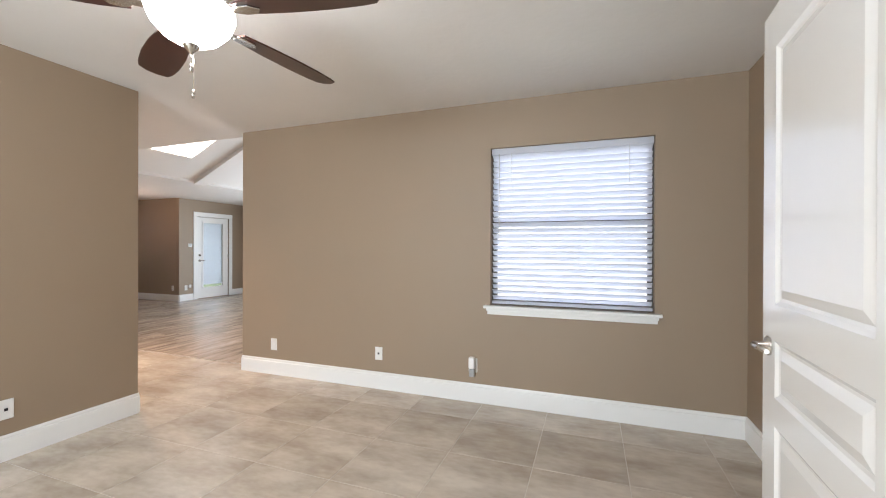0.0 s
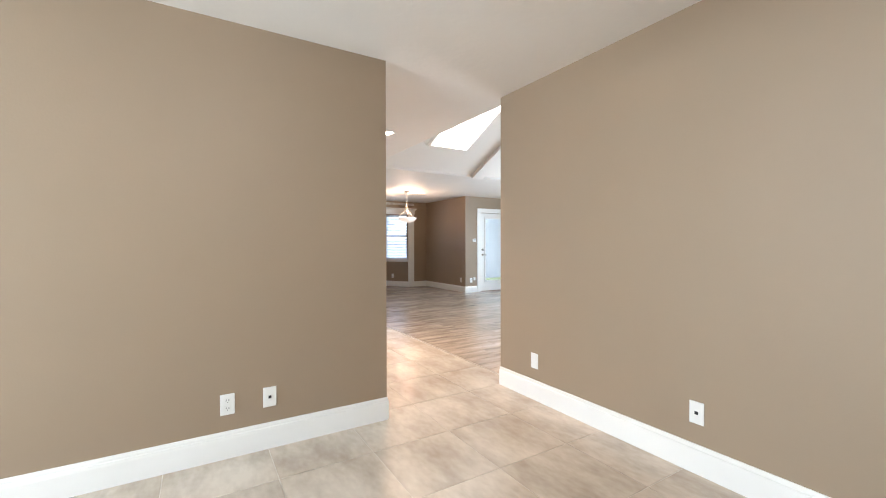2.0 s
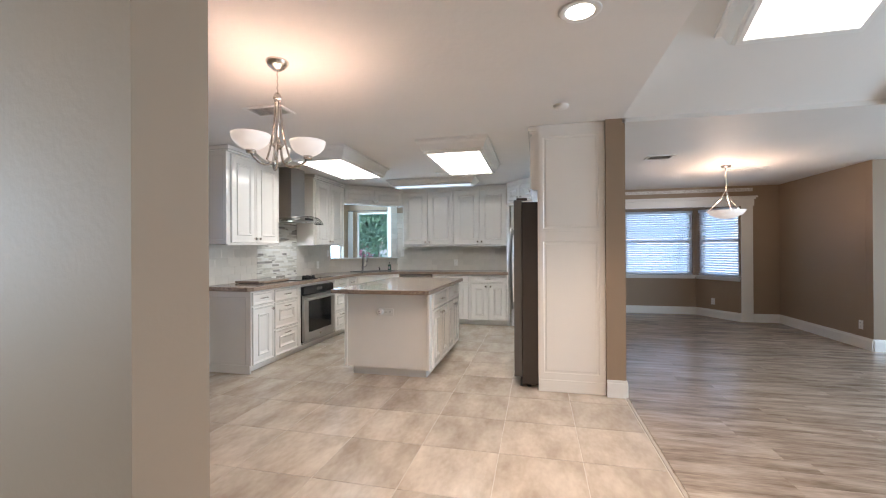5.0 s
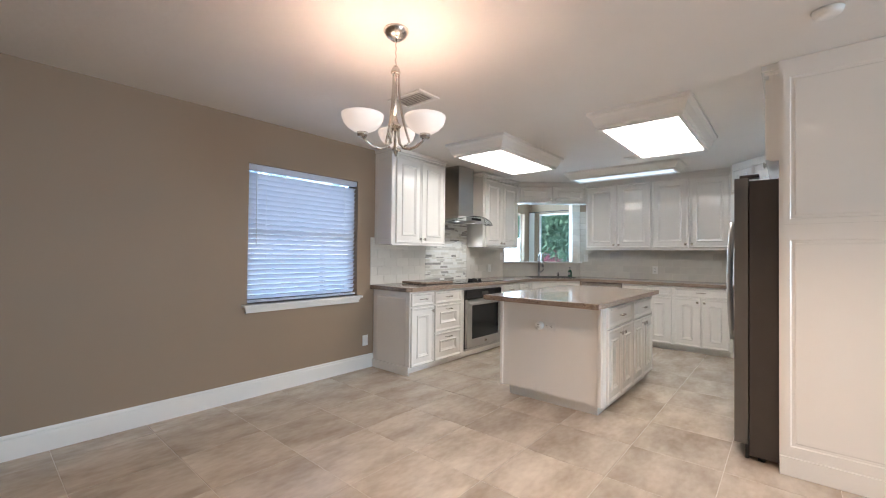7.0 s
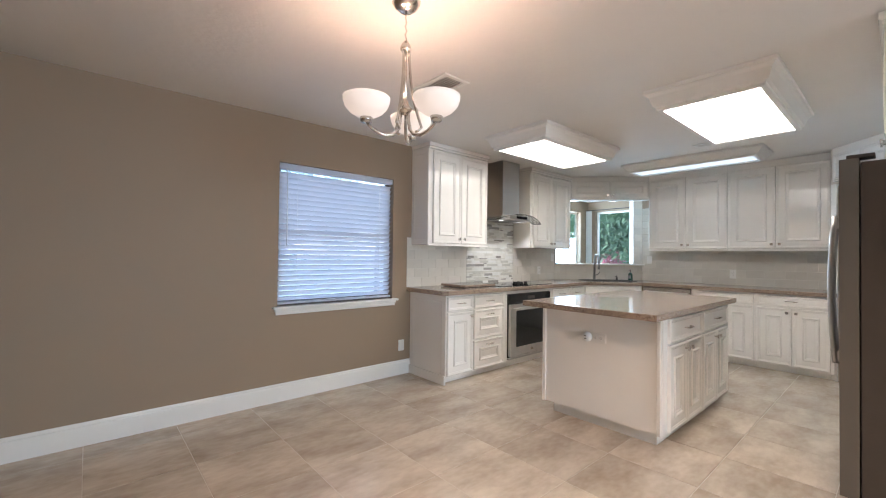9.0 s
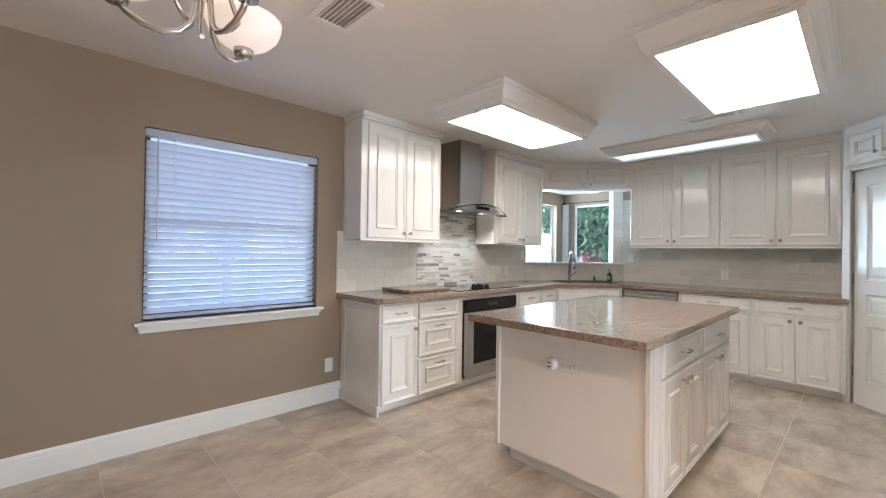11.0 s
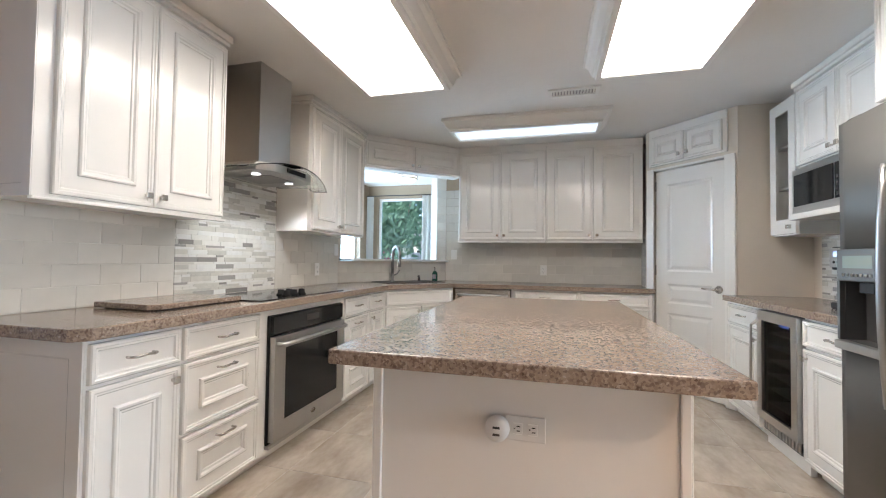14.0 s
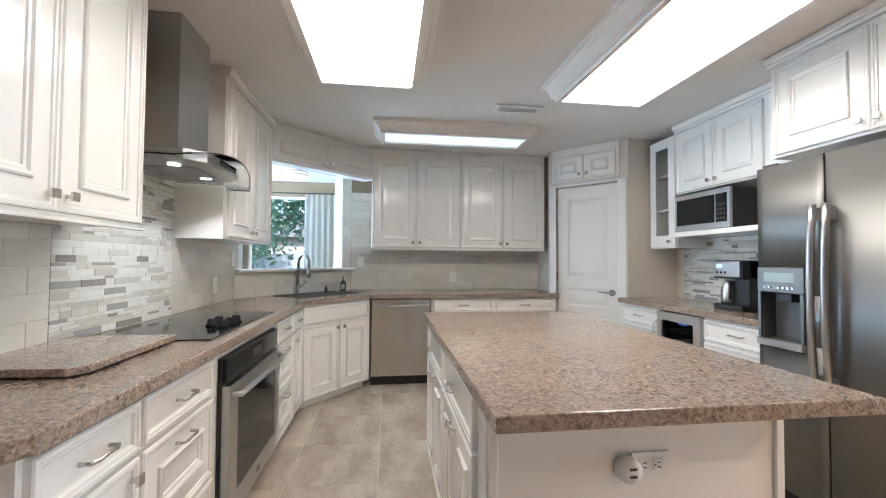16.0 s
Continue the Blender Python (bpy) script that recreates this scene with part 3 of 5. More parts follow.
# the open door beside the start of the walk
panel_door("door_2", pose(0.662, 1.975, 0, 0, 0, -93), 0.76, 2.03, "white moulded door standing open, glossy paint", hinge_left=False)

# garden door of the living room: facing +x
gd = thing("door_3", "white garden door with a full-height blind behind glass", "door", along((-8.85, 7.46), (-8.85, 8.36))[0], kind="structure")
g = bm_new()
box(g, 0.005, 0.16, 0.02, 0.06, 0.01, 1.995), box(g, 0.74, 0.895, 0.02, 0.06, 0.01, 1.995), box(g, 0.16, 0.74, 0.02, 0.06, 0.01, 0.26), box(g, 0.16, 0.74, 0.02, 0.06, 1.87, 1.995)
part("door_leaf", g, TRIM, gd)
part("pane", bx(0.16, 0.74, 0.032, 0.036, 0.26, 1.87), GLASS, gd).visible_shadow = False
g = bm_new()
for a, b_ in ((0.14, 0.175), (0.725, 0.76)):
    box(g, a, b_, 0.008, 0.02, 0.24, 1.89)
box(g, 0.175, 0.725, 0.008, 0.02, 0.24, 0.275), box(g, 0.175, 0.725, 0.008, 0.02, 1.855, 1.89)
part("glazing_frame", g, TRIM, gd)
part("door_blind", bx(0.17, 0.73, 0.042, 0.05, 0.33, 1.86), DBLIND, gd, "pale closed blind inside the glass")
part("deadbolt", lathe(bm_new(), [(0, 0), (0.028, 0), (0.028, 0.012), (0, 0.02)], 16, (0.075, 0.02, 1.06), Matrix.Rotation(radians(90), 4, "X")), NICKEL, gd)
hh = part("door_handle", lathe(bm_new(), [(0, 0), (0.03, 0), (0.03, 0.008), (0.012, 0.014), (0.011, 0.04), (0, 0.04)], 16, (0.075, 0.02, 0.93), Matrix.Rotation(radians(90), 4, "X")), NICKEL, gd)
part("lever", tube(bm_new(), [(0.075, -0.02, 0.93), (0.19, -0.022, 0.93)], 0.008), NICKEL, hh)
for z in (0.25, 1.0, 1.75):
    part("hinge", bx(0.885, 0.905, 0.006, 0.02, z, z + 0.09), NICKEL, gd)
part("doorsill", bx(0, 0.9, -0.01, 0.08, 0.0, 0.012), COPPER, gd)
gc = thing("garden_door_casing", "white casing round the garden door", "casing", along((-8.85, 7.46), (-8.85, 8.36))[0], kind="structure")
part("side_casing", bx(-0.11, -0.002, -0.022, -0.002, 0, 2.0, bev=0.004), TRIM, gc)
part("side_casing", bx(0.902, 1.0, -0.022, -0.002, 0, 2.0, bev=0.004), TRIM, gc)
part("head_casing", bx(-0.11, 1.0, -0.024, -0.002, 2.001, 2.11, bev=0.004), TRIM, gc)


# ---- cabinets ----
PULL = [(0, 0, 0), (0, -0.022, 0), (0.018, -0.03, 0.0), (0.05, -0.032, 0.004), (0.082, -0.03, 0), (0.10, -0.022, 0), (0.10, 0, 0)]
DOORP = [(0, 0), (0, -0.016), (0.004, -0.021), (0.014, -0.022), (0.018, -0.018), (0.025, -0.0175), (0.029, -0.013), (0.083, -0.013), (0.085, -0.021), (0.090, -0.025), (0.099, -0.023), (0.105, -0.016), (0.113, -0.015), (0.117, -0.010), (0.122, -0.010)]
DRWP = [(0, 0), (0, -0.016), (0.004, -0.021), (0.013, -0.022), (0.017, -0.018), (0.024, -0.017), (0.029, -0.010), (0.034, -0.009), (0.038, -0.009)]


def front(parent, kind, x0, x1, z0, z1, y=0.0, knob="r", low=False):
    """A door or drawer front under a cabinet, with its knob or pull."""
    b = bm_new()
    small = (z1 - z0) < 0.2
    fit = min(1.0, (min(x1 - x0, z1 - z0) - 0.05) / 0.25)
    panel(b, x0, x1, z0, z1, [(i, p + y) for i, p in DRWP] if small else [(i * fit, p + y) for i, p in DOORP])
    f = part("drawer_front" if kind == "drawer" else "cabinet_door", b, CAB, parent)
    if kind == "drawer":
        w = min(0.10, (x1 - x0) * 0.6)
        zc = (z0 + z1) / 2 if small else z1 - 0.055
        part("handle", tube(bm_new(), [((x0 + x1) / 2 - w / 2 + px * w / 0.10, y - 0.016 + py, zc + pz) for px, py, pz in PULL], 0.0055, 8), NICKEL, f, "brushed nickel arched pull")
    elif knob:
        x = x1 - 0.035 if knob == "r" else x0 + 0.035
        zc = z0 + 0.05 if low else z1 - 0.05
        k = bm_new()
        box(k, x - 0.006, x + 0.006, y - 0.036, y - 0.016, zc - 0.006, zc + 0.006)
        box(k, x - 0.0145, x + 0.0145, y - 0.046, y - 0.036, zc - 0.0145, zc + 0.0145, bev=0.002)
        part("knob", k, NICKEL, f, "square nickel knob")
    return f


def cabinet(name, m, w, z0, z1, depth, fronts, label, toe=0.10, group="", end_panel=False, cornice=False):
    c = thing(name, label, "cabinet", m, group)
    b = bm_new()
    box(b, 0, w, 0.0, depth, z0 + toe, z1)
    if toe:
        box(b, 0.0, w, 0.07, depth, z0, z0 + toe)
    part("body", b, CAB, c)
    for f in fronts:
        front(c, *f)
    if cornice:
        k = bm_new()
        box(k, -0.006, w + 0.006, -0.024, depth, z1 + 0.0005, z1 + 0.022, bev=0.004)
        box(k, -0.016, w + 0.016, -0.038, depth, z1 + 0.0225, 2.4375, bev=0.006)
        part("cornice", k, CAB, c)
    return c


LM = lambda x: pose(x, -0.03, 0, 0, 0, 180)   # fronts of the window wall, facing into the room
D0 = 0.575
lb = cabinet("base_cabinet", LM(-6.40), 0.365, 0, 0.87, D0, [("drawer", 0.008, 0.357, 0.715, 0.855), ("door", 0.008, 0.357, 0.085, 0.70, 0.0, "r")], "white base cabinet with one drawer and one door", group="base cabinets", toe=0.07)
ep = part("end_panel", panel(bm_new(), 0, D0, 0.0, 0.868, [(0, 0), (0, -0.006), (0.06, -0.006), (0.068, -0.002), (0.08, -0.002)]), CAB, lb, at=pose(-0.001, D0, 0, 0, 0, -90))
part("plinth_moulding", bx(-0.022, -0.0075, 0.0, D0, 0.0, 0.09, bev=0.004), CAB, lb)
cabinet("base_cabinet", LM(-6.766), 0.484, 0, 0.87, D0, [("drawer", 0.01, 0.476, 0.715, 0.855), ("drawer", 0.01, 0.476, 0.40, 0.70), ("drawer", 0.01, 0.476, 0.085, 0.385)], "white base cabinet with three drawers", group="base cabinets", toe=0.07)
ov_cab = cabinet("oven_cabinet", LM(-7.251), 0.90, 0, 0.87, D0, [], "white cabinet housing the built-in oven", toe=0.07)

# oven
ov = thing("built_in_oven", "stainless built-in oven with black glass door and control strip", "oven", LM(-7.315))
part("body", bx(0.0, 0.80, -0.016, -0.002, 0.12, 0.835, bev=0.002), BLACK, ov)
part("control_panel", bx(0.01, 0.79, -0.036, -0.016, 0.73, 0.83, bev=0.004), BLACKGLASS, ov)
part("control_display", bx(0.33, 0.47, -0.0375, -0.0362, 0.765, 0.805), SLOT, ov)
od = bm_new()
box(od, 0.01, 0.105, -0.05, -0.016, 0.135, 0.715), box(od, 0.695, 0.79, -0.05, -0.016, 0.135, 0.715), box(od, 0.105, 0.695, -0.05, -0.016, 0.135, 0.235), box(od, 0.105, 0.695, -0.05, -0.016, 0.645, 0.715)
odp = part("oven_door", od, STEEL, ov)
part("oven_window", bx(0.105, 0.695, -0.047, -0.02, 0.235, 0.645), BLACKGLASS, odp)
part("handle", tube(bm_new(), [(0.03, -0.05, 0.675), (0.04, -0.085, 0.675), (0.40, -0.10, 0.678), (0.76, -0.085, 0.675), (0.77, -0.05, 0.675)], 0.013, 10), STEEL, odp)
part("badge", lathe(bm_new(), [(0, 0), (0.026, 0), (0.024, 0.003), (0, 0.003)], 20, (0.40, -0.05, 0.185), Matrix.Rotation(radians(90), 4, "X") @ Matrix.Diagonal((1, 0.55, 1, 1))), NICKEL, odp)
part("drip_trim", bx(0.0, 0.80, -0.03, -0.002, 0.10, 0.118), STEEL, ov)

cabinet("base_cabinet", LM(-8.152), 0.46, 0, 0.87, D0, [("drawer", 0.03, 0.45, 0.715, 0.855), ("drawer", 0.03, 0.45, 0.40, 0.70), ("drawer", 0.03, 0.45, 0.085, 0.385)], "white base cabinet with three drawers", group="base cabinets", toe=0.07)
cabinet("base_cabinet", LM(-8.613), 0.36, 0, 0.87, D0, [("drawer", 0.008, 0.30, 0.715, 0.855), ("door", 0.008, 0.30, 0.085, 0.70, 0.0, "l")], "narrow white base cabinet with a drawer over a door", group="base cabinets", toe=0.07)
# diagonal sink base
sm, sn = along((-9.62, 0.49), (-8.975, -0.03))
sb = cabinet("sink_cabinet", along((-8.965, -0.028), (-9.60, 0.488))[0] @ pose(0, 0, 0), 0.818, 0, 0.87, 0.45, [("panel", 0.012, 0.806, 0.715, 0.855, 0.0, ""), ("door", 0.012, 0.405, 0.085, 0.70, 0.0, "r"), ("door", 0.413, 0.806, 0.085, 0.70, 0.0, "l")], "white diagonal sink cabinet with two doors", group="base cabinets", toe=0.07)

FM = lambda y: pose(-9.62, y, 0, 0, 0, 90)
# dishwasher
dw = thing("dishwasher", "stainless dishwasher with a bar handle under the counter", "dishwasher", FM(0.505))
part("body", bx(0.0, 0.60, 0.0, 0.56, 0.09, 0.865), DARKSTEEL, dw)
part("door", bx(0.008, 0.592, -0.028, -0.0005, 0.10, 0.862, bev=0.005), NICKEL, dw)
part("handle", tube(bm_new(), [(0.04, -0.028, 0.80), (0.05, -0.065, 0.80), (0.30, -0.075, 0.80), (0.55, -0.065, 0.80), (0.56, -0.028, 0.80)], 0.013, 10), STEEL, dw)
part("toe_panel", bx(0.0, 0.60, 0.04, 0.06, 0.0, 0.089), BLACK, dw)
cabinet("base_cabinet", FM(1.107), 0.66, 0, 0.87, 0.56, [("drawer", 0.03, 0.645, 0.735, 0.855), ("door", 0.03, 0.335, 0.085, 0.72, 0.0, "r"), ("door", 0.343, 0.645, 0.085, 0.72, 0.0, "l")], "white base cabinet with a wide drawer over two doors", group="base cabinets", toe=0.07)
cabinet("base_cabinet", FM(1.768), 0.665, 0, 0.87, 0.56, [("drawer", 0.015, 0.635, 0.735, 0.855), ("door", 0.015, 0.322, 0.085, 0.72, 0.0, "r"), ("door", 0.33, 0.635, 0.085, 0.72, 0.0, "l")], "white base cabinet with a wide drawer over two doors", group="base cabinets", toe=0.07)

# worktops
wt = bm_new()
prism(wt, [(-6.345, -0.612), (-6.345, -0.03), (-6.39, 0.015), (-8.955, 0.015), (-9.565, 0.51), (-9.565, 2.452), (-10.187, 2.452), (-10.187, 0.255), (-9.118, -0.612)], 0.872, 0.915, bev=0.004)
solid("worktop", wt, QUARTZ, "speckled brown quartz worktop running round the corner", "worktop", kind="")
# right-hand run beside the refrigerator
RM = lambda x: pose(x, 2.865, 0)
cabinet("base_cabinet", RM(-9.095), 0.56, 0, 0.87, 0.58, [("drawer", 0.05, 0.55, 0.715, 0.855), ("door", 0.05, 0.55, 0.085, 0.70, 0.0, "r")], "white base cabinet with a drawer over a door", group="base cabinets", toe=0.07)
cabinet("base_cabinet", RM(-8.075), 0.575, 0, 0.87, 0.58, [("drawer", 0.01, 0.55, 0.715, 0.855), ("door", 0.01, 0.55, 0.085, 0.70, 0.0, "l")], "white base cabinet beside the wine cooler", group="base cabinets", toe=0.07)
wc = thing("wine_cooler", "steel framed wine cooler with a glass door and lit racks", "wine cooler", RM(-8.528))
wb = bm_new()
box(wb, 0.0, 0.02, 0.0, 0.55, 0.09, 0.862), box(wb, 0.43, 0.45, 0.0, 0.55, 0.09, 0.862), box(wb, 0.02, 0.43, 0.53, 0.55, 0.09, 0.862), box(wb, 0.02, 0.43, 0.0, 0.53, 0.842, 0.862), box(wb, 0.02, 0.43, 0.0, 0.53, 0.09, 0.11)
part("body", wb, BLACK, wc)
wd = bm_new()
box(wd, 0.0, 0.06, -0.04, -0.001, 0.17, 0.862), box(wd, 0.39, 0.45, -0.04, -0.001, 0.17, 0.862), box(wd, 0.06, 0.39, -0.04, -0.001, 0.80, 0.862), box(wd, 0.06, 0.39, -0.04, -0.001, 0.17, 0.22)
wdo = part("door_frame", wd, STEEL, wc)
part("glass_pane", bx(0.06, 0.39, -0.026, -0.016, 0.22, 0.80), SMOKED, wdo)
part("handle", tube(bm_new(), [(0.02, -0.04, 0.80), (0.02, -0.085, 0.76), (0.02, -0.085, 0.34), (0.02, -0.04, 0.30)], 0.009), STEEL, wdo)
for i in range(6):
    part("rack", bx(0.022, 0.428, 0.02, 0.50, 0.26 + 0.09 * i, 0.272 + 0.09 * i), STEEL, wc)
part("display", bx(0.18, 0.27, 0.01, 0.014, 0.775, 0.79), BLUELCD, wc)
gr = bm_new()
for i in range(12):
    box(gr, 0.03 + 0.033 * i, 0.05 + 0.033 * i, -0.008, -0.001, 0.10, 0.16)
part("grille", gr, STEEL, wc)
part("kick", bx(0, 0.45, 0.02, 0.05, 0.0, 0.085), CAB, wc)
wt = bm_new()
prism(wt, [(-9.097, 2.83), (-7.50, 2.83), (-7.50, 3.444), (-9.097, 3.444)], 0.872, 0.915, bev=0.004)
solid("worktop", wt, QUARTZ, "short speckled quartz worktop beside the refrigerator", "worktop", kind="")

# wall cabinets
UP = "glossy white raised-panel wall cabinet"
UM = lambda x: pose(x, -0.335, 0, 0, 0, 180)
UT = 2.375
uc = cabinet("wall_cabinet", UM(-6.408), 0.882, 1.375, UT, 0.278, [("door", 0.055, 0.454, 1.39, 2.36, 0.0, "r", True), ("door", 0.458, 0.876, 1.39, 2.36, 0.0, "l", True)], UP + " with two doors beside the hood", toe=0, group="wall cabinets", cornice=True)
part("light_rail", bx(-0.012, 0.892, -0.026, 0.0, 1.362, 1.3745, bev=0.004), CAB, uc)
part("end_panel", panel(bm_new(), 0, 0.278, 1.375, UT, [(0, 0), (0, -0.004), (0.045, -0.004), (0.052, 0.002), (0.06, 0.002)]), CAB, uc, at=pose(-0.001, 0.278, 0, 0, 0, -90))
cabinet("wall_cabinet", UM(-8.137), 0.963, 1.375, UT, 0.278, [("door", 0.05, 0.475, 1.39, 2.36, 0.0, "r", True), ("door", 0.479, 0.945, 1.39, 2.36, 0.0, "l", True)], UP + " with two doors near the sink", toe=0, group="wall cabinets", cornice=True)
dm, dn = along((-9.11, -0.335), (-9.86, 0.488))
cabinet("wall_cabinet", dm, dn, 2.10, 2.4375, 0.14, [("door", 0.015, dn / 2 - 0.003, 2.112, 2.37, 0.0, "r", True), ("door", dn / 2 + 0.003, dn - 0.015, 2.112, 2.37, 0.0, "l", True)], UP + " short, spanning the sink corner", toe=0, group="wall cabinets")
VM = lambda y: pose(-9.84, y, 0, 0, 0, 90)
for y in (0.49, 1.445):
    u = cabinet("wall_cabinet", VM(y), 0.953, 1.375, 2.4375, 0.345, [("door", 0.004, 0.474, 1.39, 2.36, 0.0, "r", True), ("door", 0.478, 0.949, 1.39, 2.36, 0.0, "l", True)], UP + " with two tall doors", toe=0, group="wall cabinets")
    part("light_rail", bx(0.0, 0.953, -0.022, 0.0, 1.36, 1.3745, bev=0.004), CAB, u)
cabinet("wall_cabinet", pd_m @ pose(0.05, -0.02, 0), pd_n - 0.12, 2.085, 2.4375, 0.10, [("door", 0.03, (pd_n - 0.12) / 2 - 0.003, 2.10, 2.36, 0.0, "r", True), ("door", (pd_n - 0.12) / 2 + 0.003, pd_n - 0.15, 2.10, 2.36, 0.0, "l", True)], UP + " short, above the pantry door", toe=0, group="wall cabinets")
# right wall uppers
gcab = thing("glass_cabinet", "white wall cabinet with a narrow glass door and shelves", "cabinet", pose(-9.06, 3.165, 0), group="wall cabinets")
gb = bm_new()
box(gb, 0.0, 0.018, 0.0, 0.28, 1.375, UT), box(gb, 0.322, 0.34, 0.0, 0.28, 1.375, UT), box(gb, 0.018, 0.322, 0.265, 0.28, 1.375, UT), box(gb, 0.018, 0.322, 0.0, 0.265, 2.355, UT), box(gb, 0.018, 0.322, 0.0, 0.265, 1.375, 1.393)
part("body", gb, CAB, gcab)
for z in (1.72, 2.03):
    part("shelf", bx(0.019, 0.321, 0.02, 0.263, z, z + 0.018), CAB, gcab)
gd2 = bm_new()
box(gd2, 0.005, 0.085, -0.02, -0.001, 1.385, 2.365), box(gd2, 0.255, 0.335, -0.02, -0.001, 1.385, 2.365), box(gd2, 0.085, 0.255, -0.02, -0.001, 1.385, 1.49), box(gd2, 0.085, 0.255, -0.02, -0.001, 2.28, 2.365)
gdo = part("cabinet_door", gd2, CAB, gcab)
part("glass_pane", bx(0.085, 0.255, -0.012, -0.008, 1.49, 2.28), GLASS, gdo)
part("knob", bx(0.26, 0.288, -0.046, -0.021, 1.42, 1.448, bev=0.002), NICKEL, gdo)
rc = cabinet("wall_cabinet", pose(-8.715, 3.165, 0), 1.13, 1.835, UT, 0.28, [("door", 0.005, 0.407, 1.845, 2.36, 0.0, "r", True), ("door", 0.412, 0.83, 1.845, 2.36, 0.0, "l", True)], UP + " above the microwave", toe=0, group="wall cabinets", cornice=True)
solid("microwave_shelf", bx(-8.64, -7.585, 3.06, 3.441, 1.462, 1.502, bev=0.006), CAB, "white shelf board carrying the microwave", "shelf", kind="")
mw = thing("microwave", "stainless microwave with a black glass door on the shelf", "microwave", pose(-8.66, 3.10, 1.503))
part("case", bx(0, 0.56, 0.02, 0.335, 0.006, 0.30, bev=0.004), BLACK, mw)
part("fascia", bx(0, 0.56, -0.004, 0.0195, 0.004, 0.302, bev=0.003), STEEL, mw)
part("window", bx(0.03, 0.42, -0.010, -0.0045, 0.05, 0.26), BLACKGLASS, mw)
part("keypad", bx(0.44, 0.535, -0.010, -0.0045, 0.05, 0.26), BLACKGLASS, mw)
for i in range(3):
    for j in range(4):
        part("key", bx(0.452 + 0.027 * i, 0.470 + 0.027 * i, -0.0115, -0.0102, 0.065 + 0.034 * j, 0.085 + 0.034 * j), SLOT, mw)
part("feet", bx(0.05, 0.51, 0.05, 0.31, 0.0, 0.0055), BLACK, mw)

# tall panel and cupboard round the refrigerator
tp = thing("tall_panel", "white full-height panelled end of the refrigerator cabinet", "panel", pose(-6.565, 2.915, 0))
part("board", bx(0.0, 0.03, 0.0, 0.583, 0.0, 2.438), CAB, tp)
for z0, z1 in ((0.14, 1.40), (1.46, 2.36)):
    part("moulded_panel", panel(bm_new(), 0.02, 0.563, z0, z1, [(0, 0), (0, -0.006), (0.03, -0.006), (0.036, -0.001), (0.05, -0.001), (0.056, -0.005), (0.06, -0.005)]), CAB, tp, at=pose(0.0301, 0, 0, 0, 0, 90))
part("plinth", bx(0.0301, 0.042, 0.0, 0.581, 0.0, 0.11, bev=0.004), CAB, tp)
cabinet("wall_cabinet", pose(-7.56, 2.87, 0), 0.993, 1.85, UT, 0.56, [("door", 0.03, 0.495, 1.865, 2.36, 0.0, "r", True), ("door", 0.50, 0.965, 1.865, 2.36, 0.0, "l", True)], UP + " above the refrigerator", toe=0, cornice=True, group="wall cabinets")
part("filler_panel", bx(0.84, 1.13, -0.012, -0.001, 1.845, UT), CAB, rc)

fr = thing("refrigerator", "stainless side-by-side refrigerator with dark sides and a dispenser", "refrigerator", pose(-7.49, 2.75, 0))
part("case", bx(0.004, 0.898, 0.02, 0.66, 0.03, 1.745, bev=0.006), DARKSTEEL, fr)


def fy(x):
    return -0.055 - 0.018 * math.sin(math.pi * x / 0.9)


def bowed(b, x0, x1, z0, z1, n=10):
    xs = [x0 + (x1 - x0) * i / n for i in range(n + 1)]
    prism(b, [(x0, 0.015)] + [(x, fy(x)) for x in xs] + [(x1, 0.015)], z0, z1)


def fridge_door(x0, x1, hole=None):
    """A gently bowed door; hole is the dispenser's recess."""
    b = bm_new()
    if hole:
        a, c, z0, z1 = hole
        bowed(b, x0, x1, 0.10, z0), bowed(b, x0, x1, z1, 1.765), bowed(b, x0, a, z0, z1, 2), bowed(b, c, x1, z0, z1, 3)
    else:
        bowed(b, x0, x1, 0.10, 1.765)
    for f in b.faces:
        f.smooth = abs(f.normal.z) < 0.5 and abs(f.normal.y) > 0.8
    return part("door", b, FRIDGE, fr)


fl = fridge_door(0.002, 0.362, (0.035, 0.245, 0.852, 1.095))
fR = fridge_door(0.370, 0.900)
for d, x in ((fl, 0.335), (fR, 0.40)):
    bar = bm_new()
    tube(bar, [(x, fy(x) - 0.055 + 0.02 * ((k - 4) / 4) ** 2, 0.66 + 0.108 * k) for k in range(9)], 0.016, 10)
    part("handle", bar, STEEL, d, "bowed brushed steel handle")
    for z in (0.70, 1.48):
        part("handle_mount", bx(x - 0.012, x + 0.012, fy(x) - 0.05, fy(x), z - 0.03, z + 0.03), GREYP, d)
FD = fy(0.26)
dp = part("dispenser", bx(0.015, 0.265, FD - 0.008, FD + 0.01, 1.096, 1.228, bev=0.005), FRIDGE, fl, "control face of the water dispenser")
part("screen", bx(0.055, 0.215, FD - 0.0095, FD - 0.0082, 1.15, 1.20), GREENLCD, dp)
for i in range(7):
    part("button", bx(0.055 + 0.025 * i, 0.067 + 0.025 * i, FD - 0.012, FD - 0.0082, 1.116, 1.128), NICKEL, dp)
rec = bm_new()
box(rec, 0.036, 0.244, 0.012, 0.016, 0.853, 1.094)
part("dispenser_recess", rec, CAVITY, fl, "shadowed grey dispenser recess")
for xa in (0.018, 0.246):
    part("dispenser_frame", bx(xa, xa + 0.016, FD - 0.008, FD + 0.01, 0.852, 1.095), FRIDGE, fl)
part("dispenser_spout", bx(0.10, 0.18, -0.05, 0.011, 1.05, 1.093, bev=0.003), BLACK, fl)
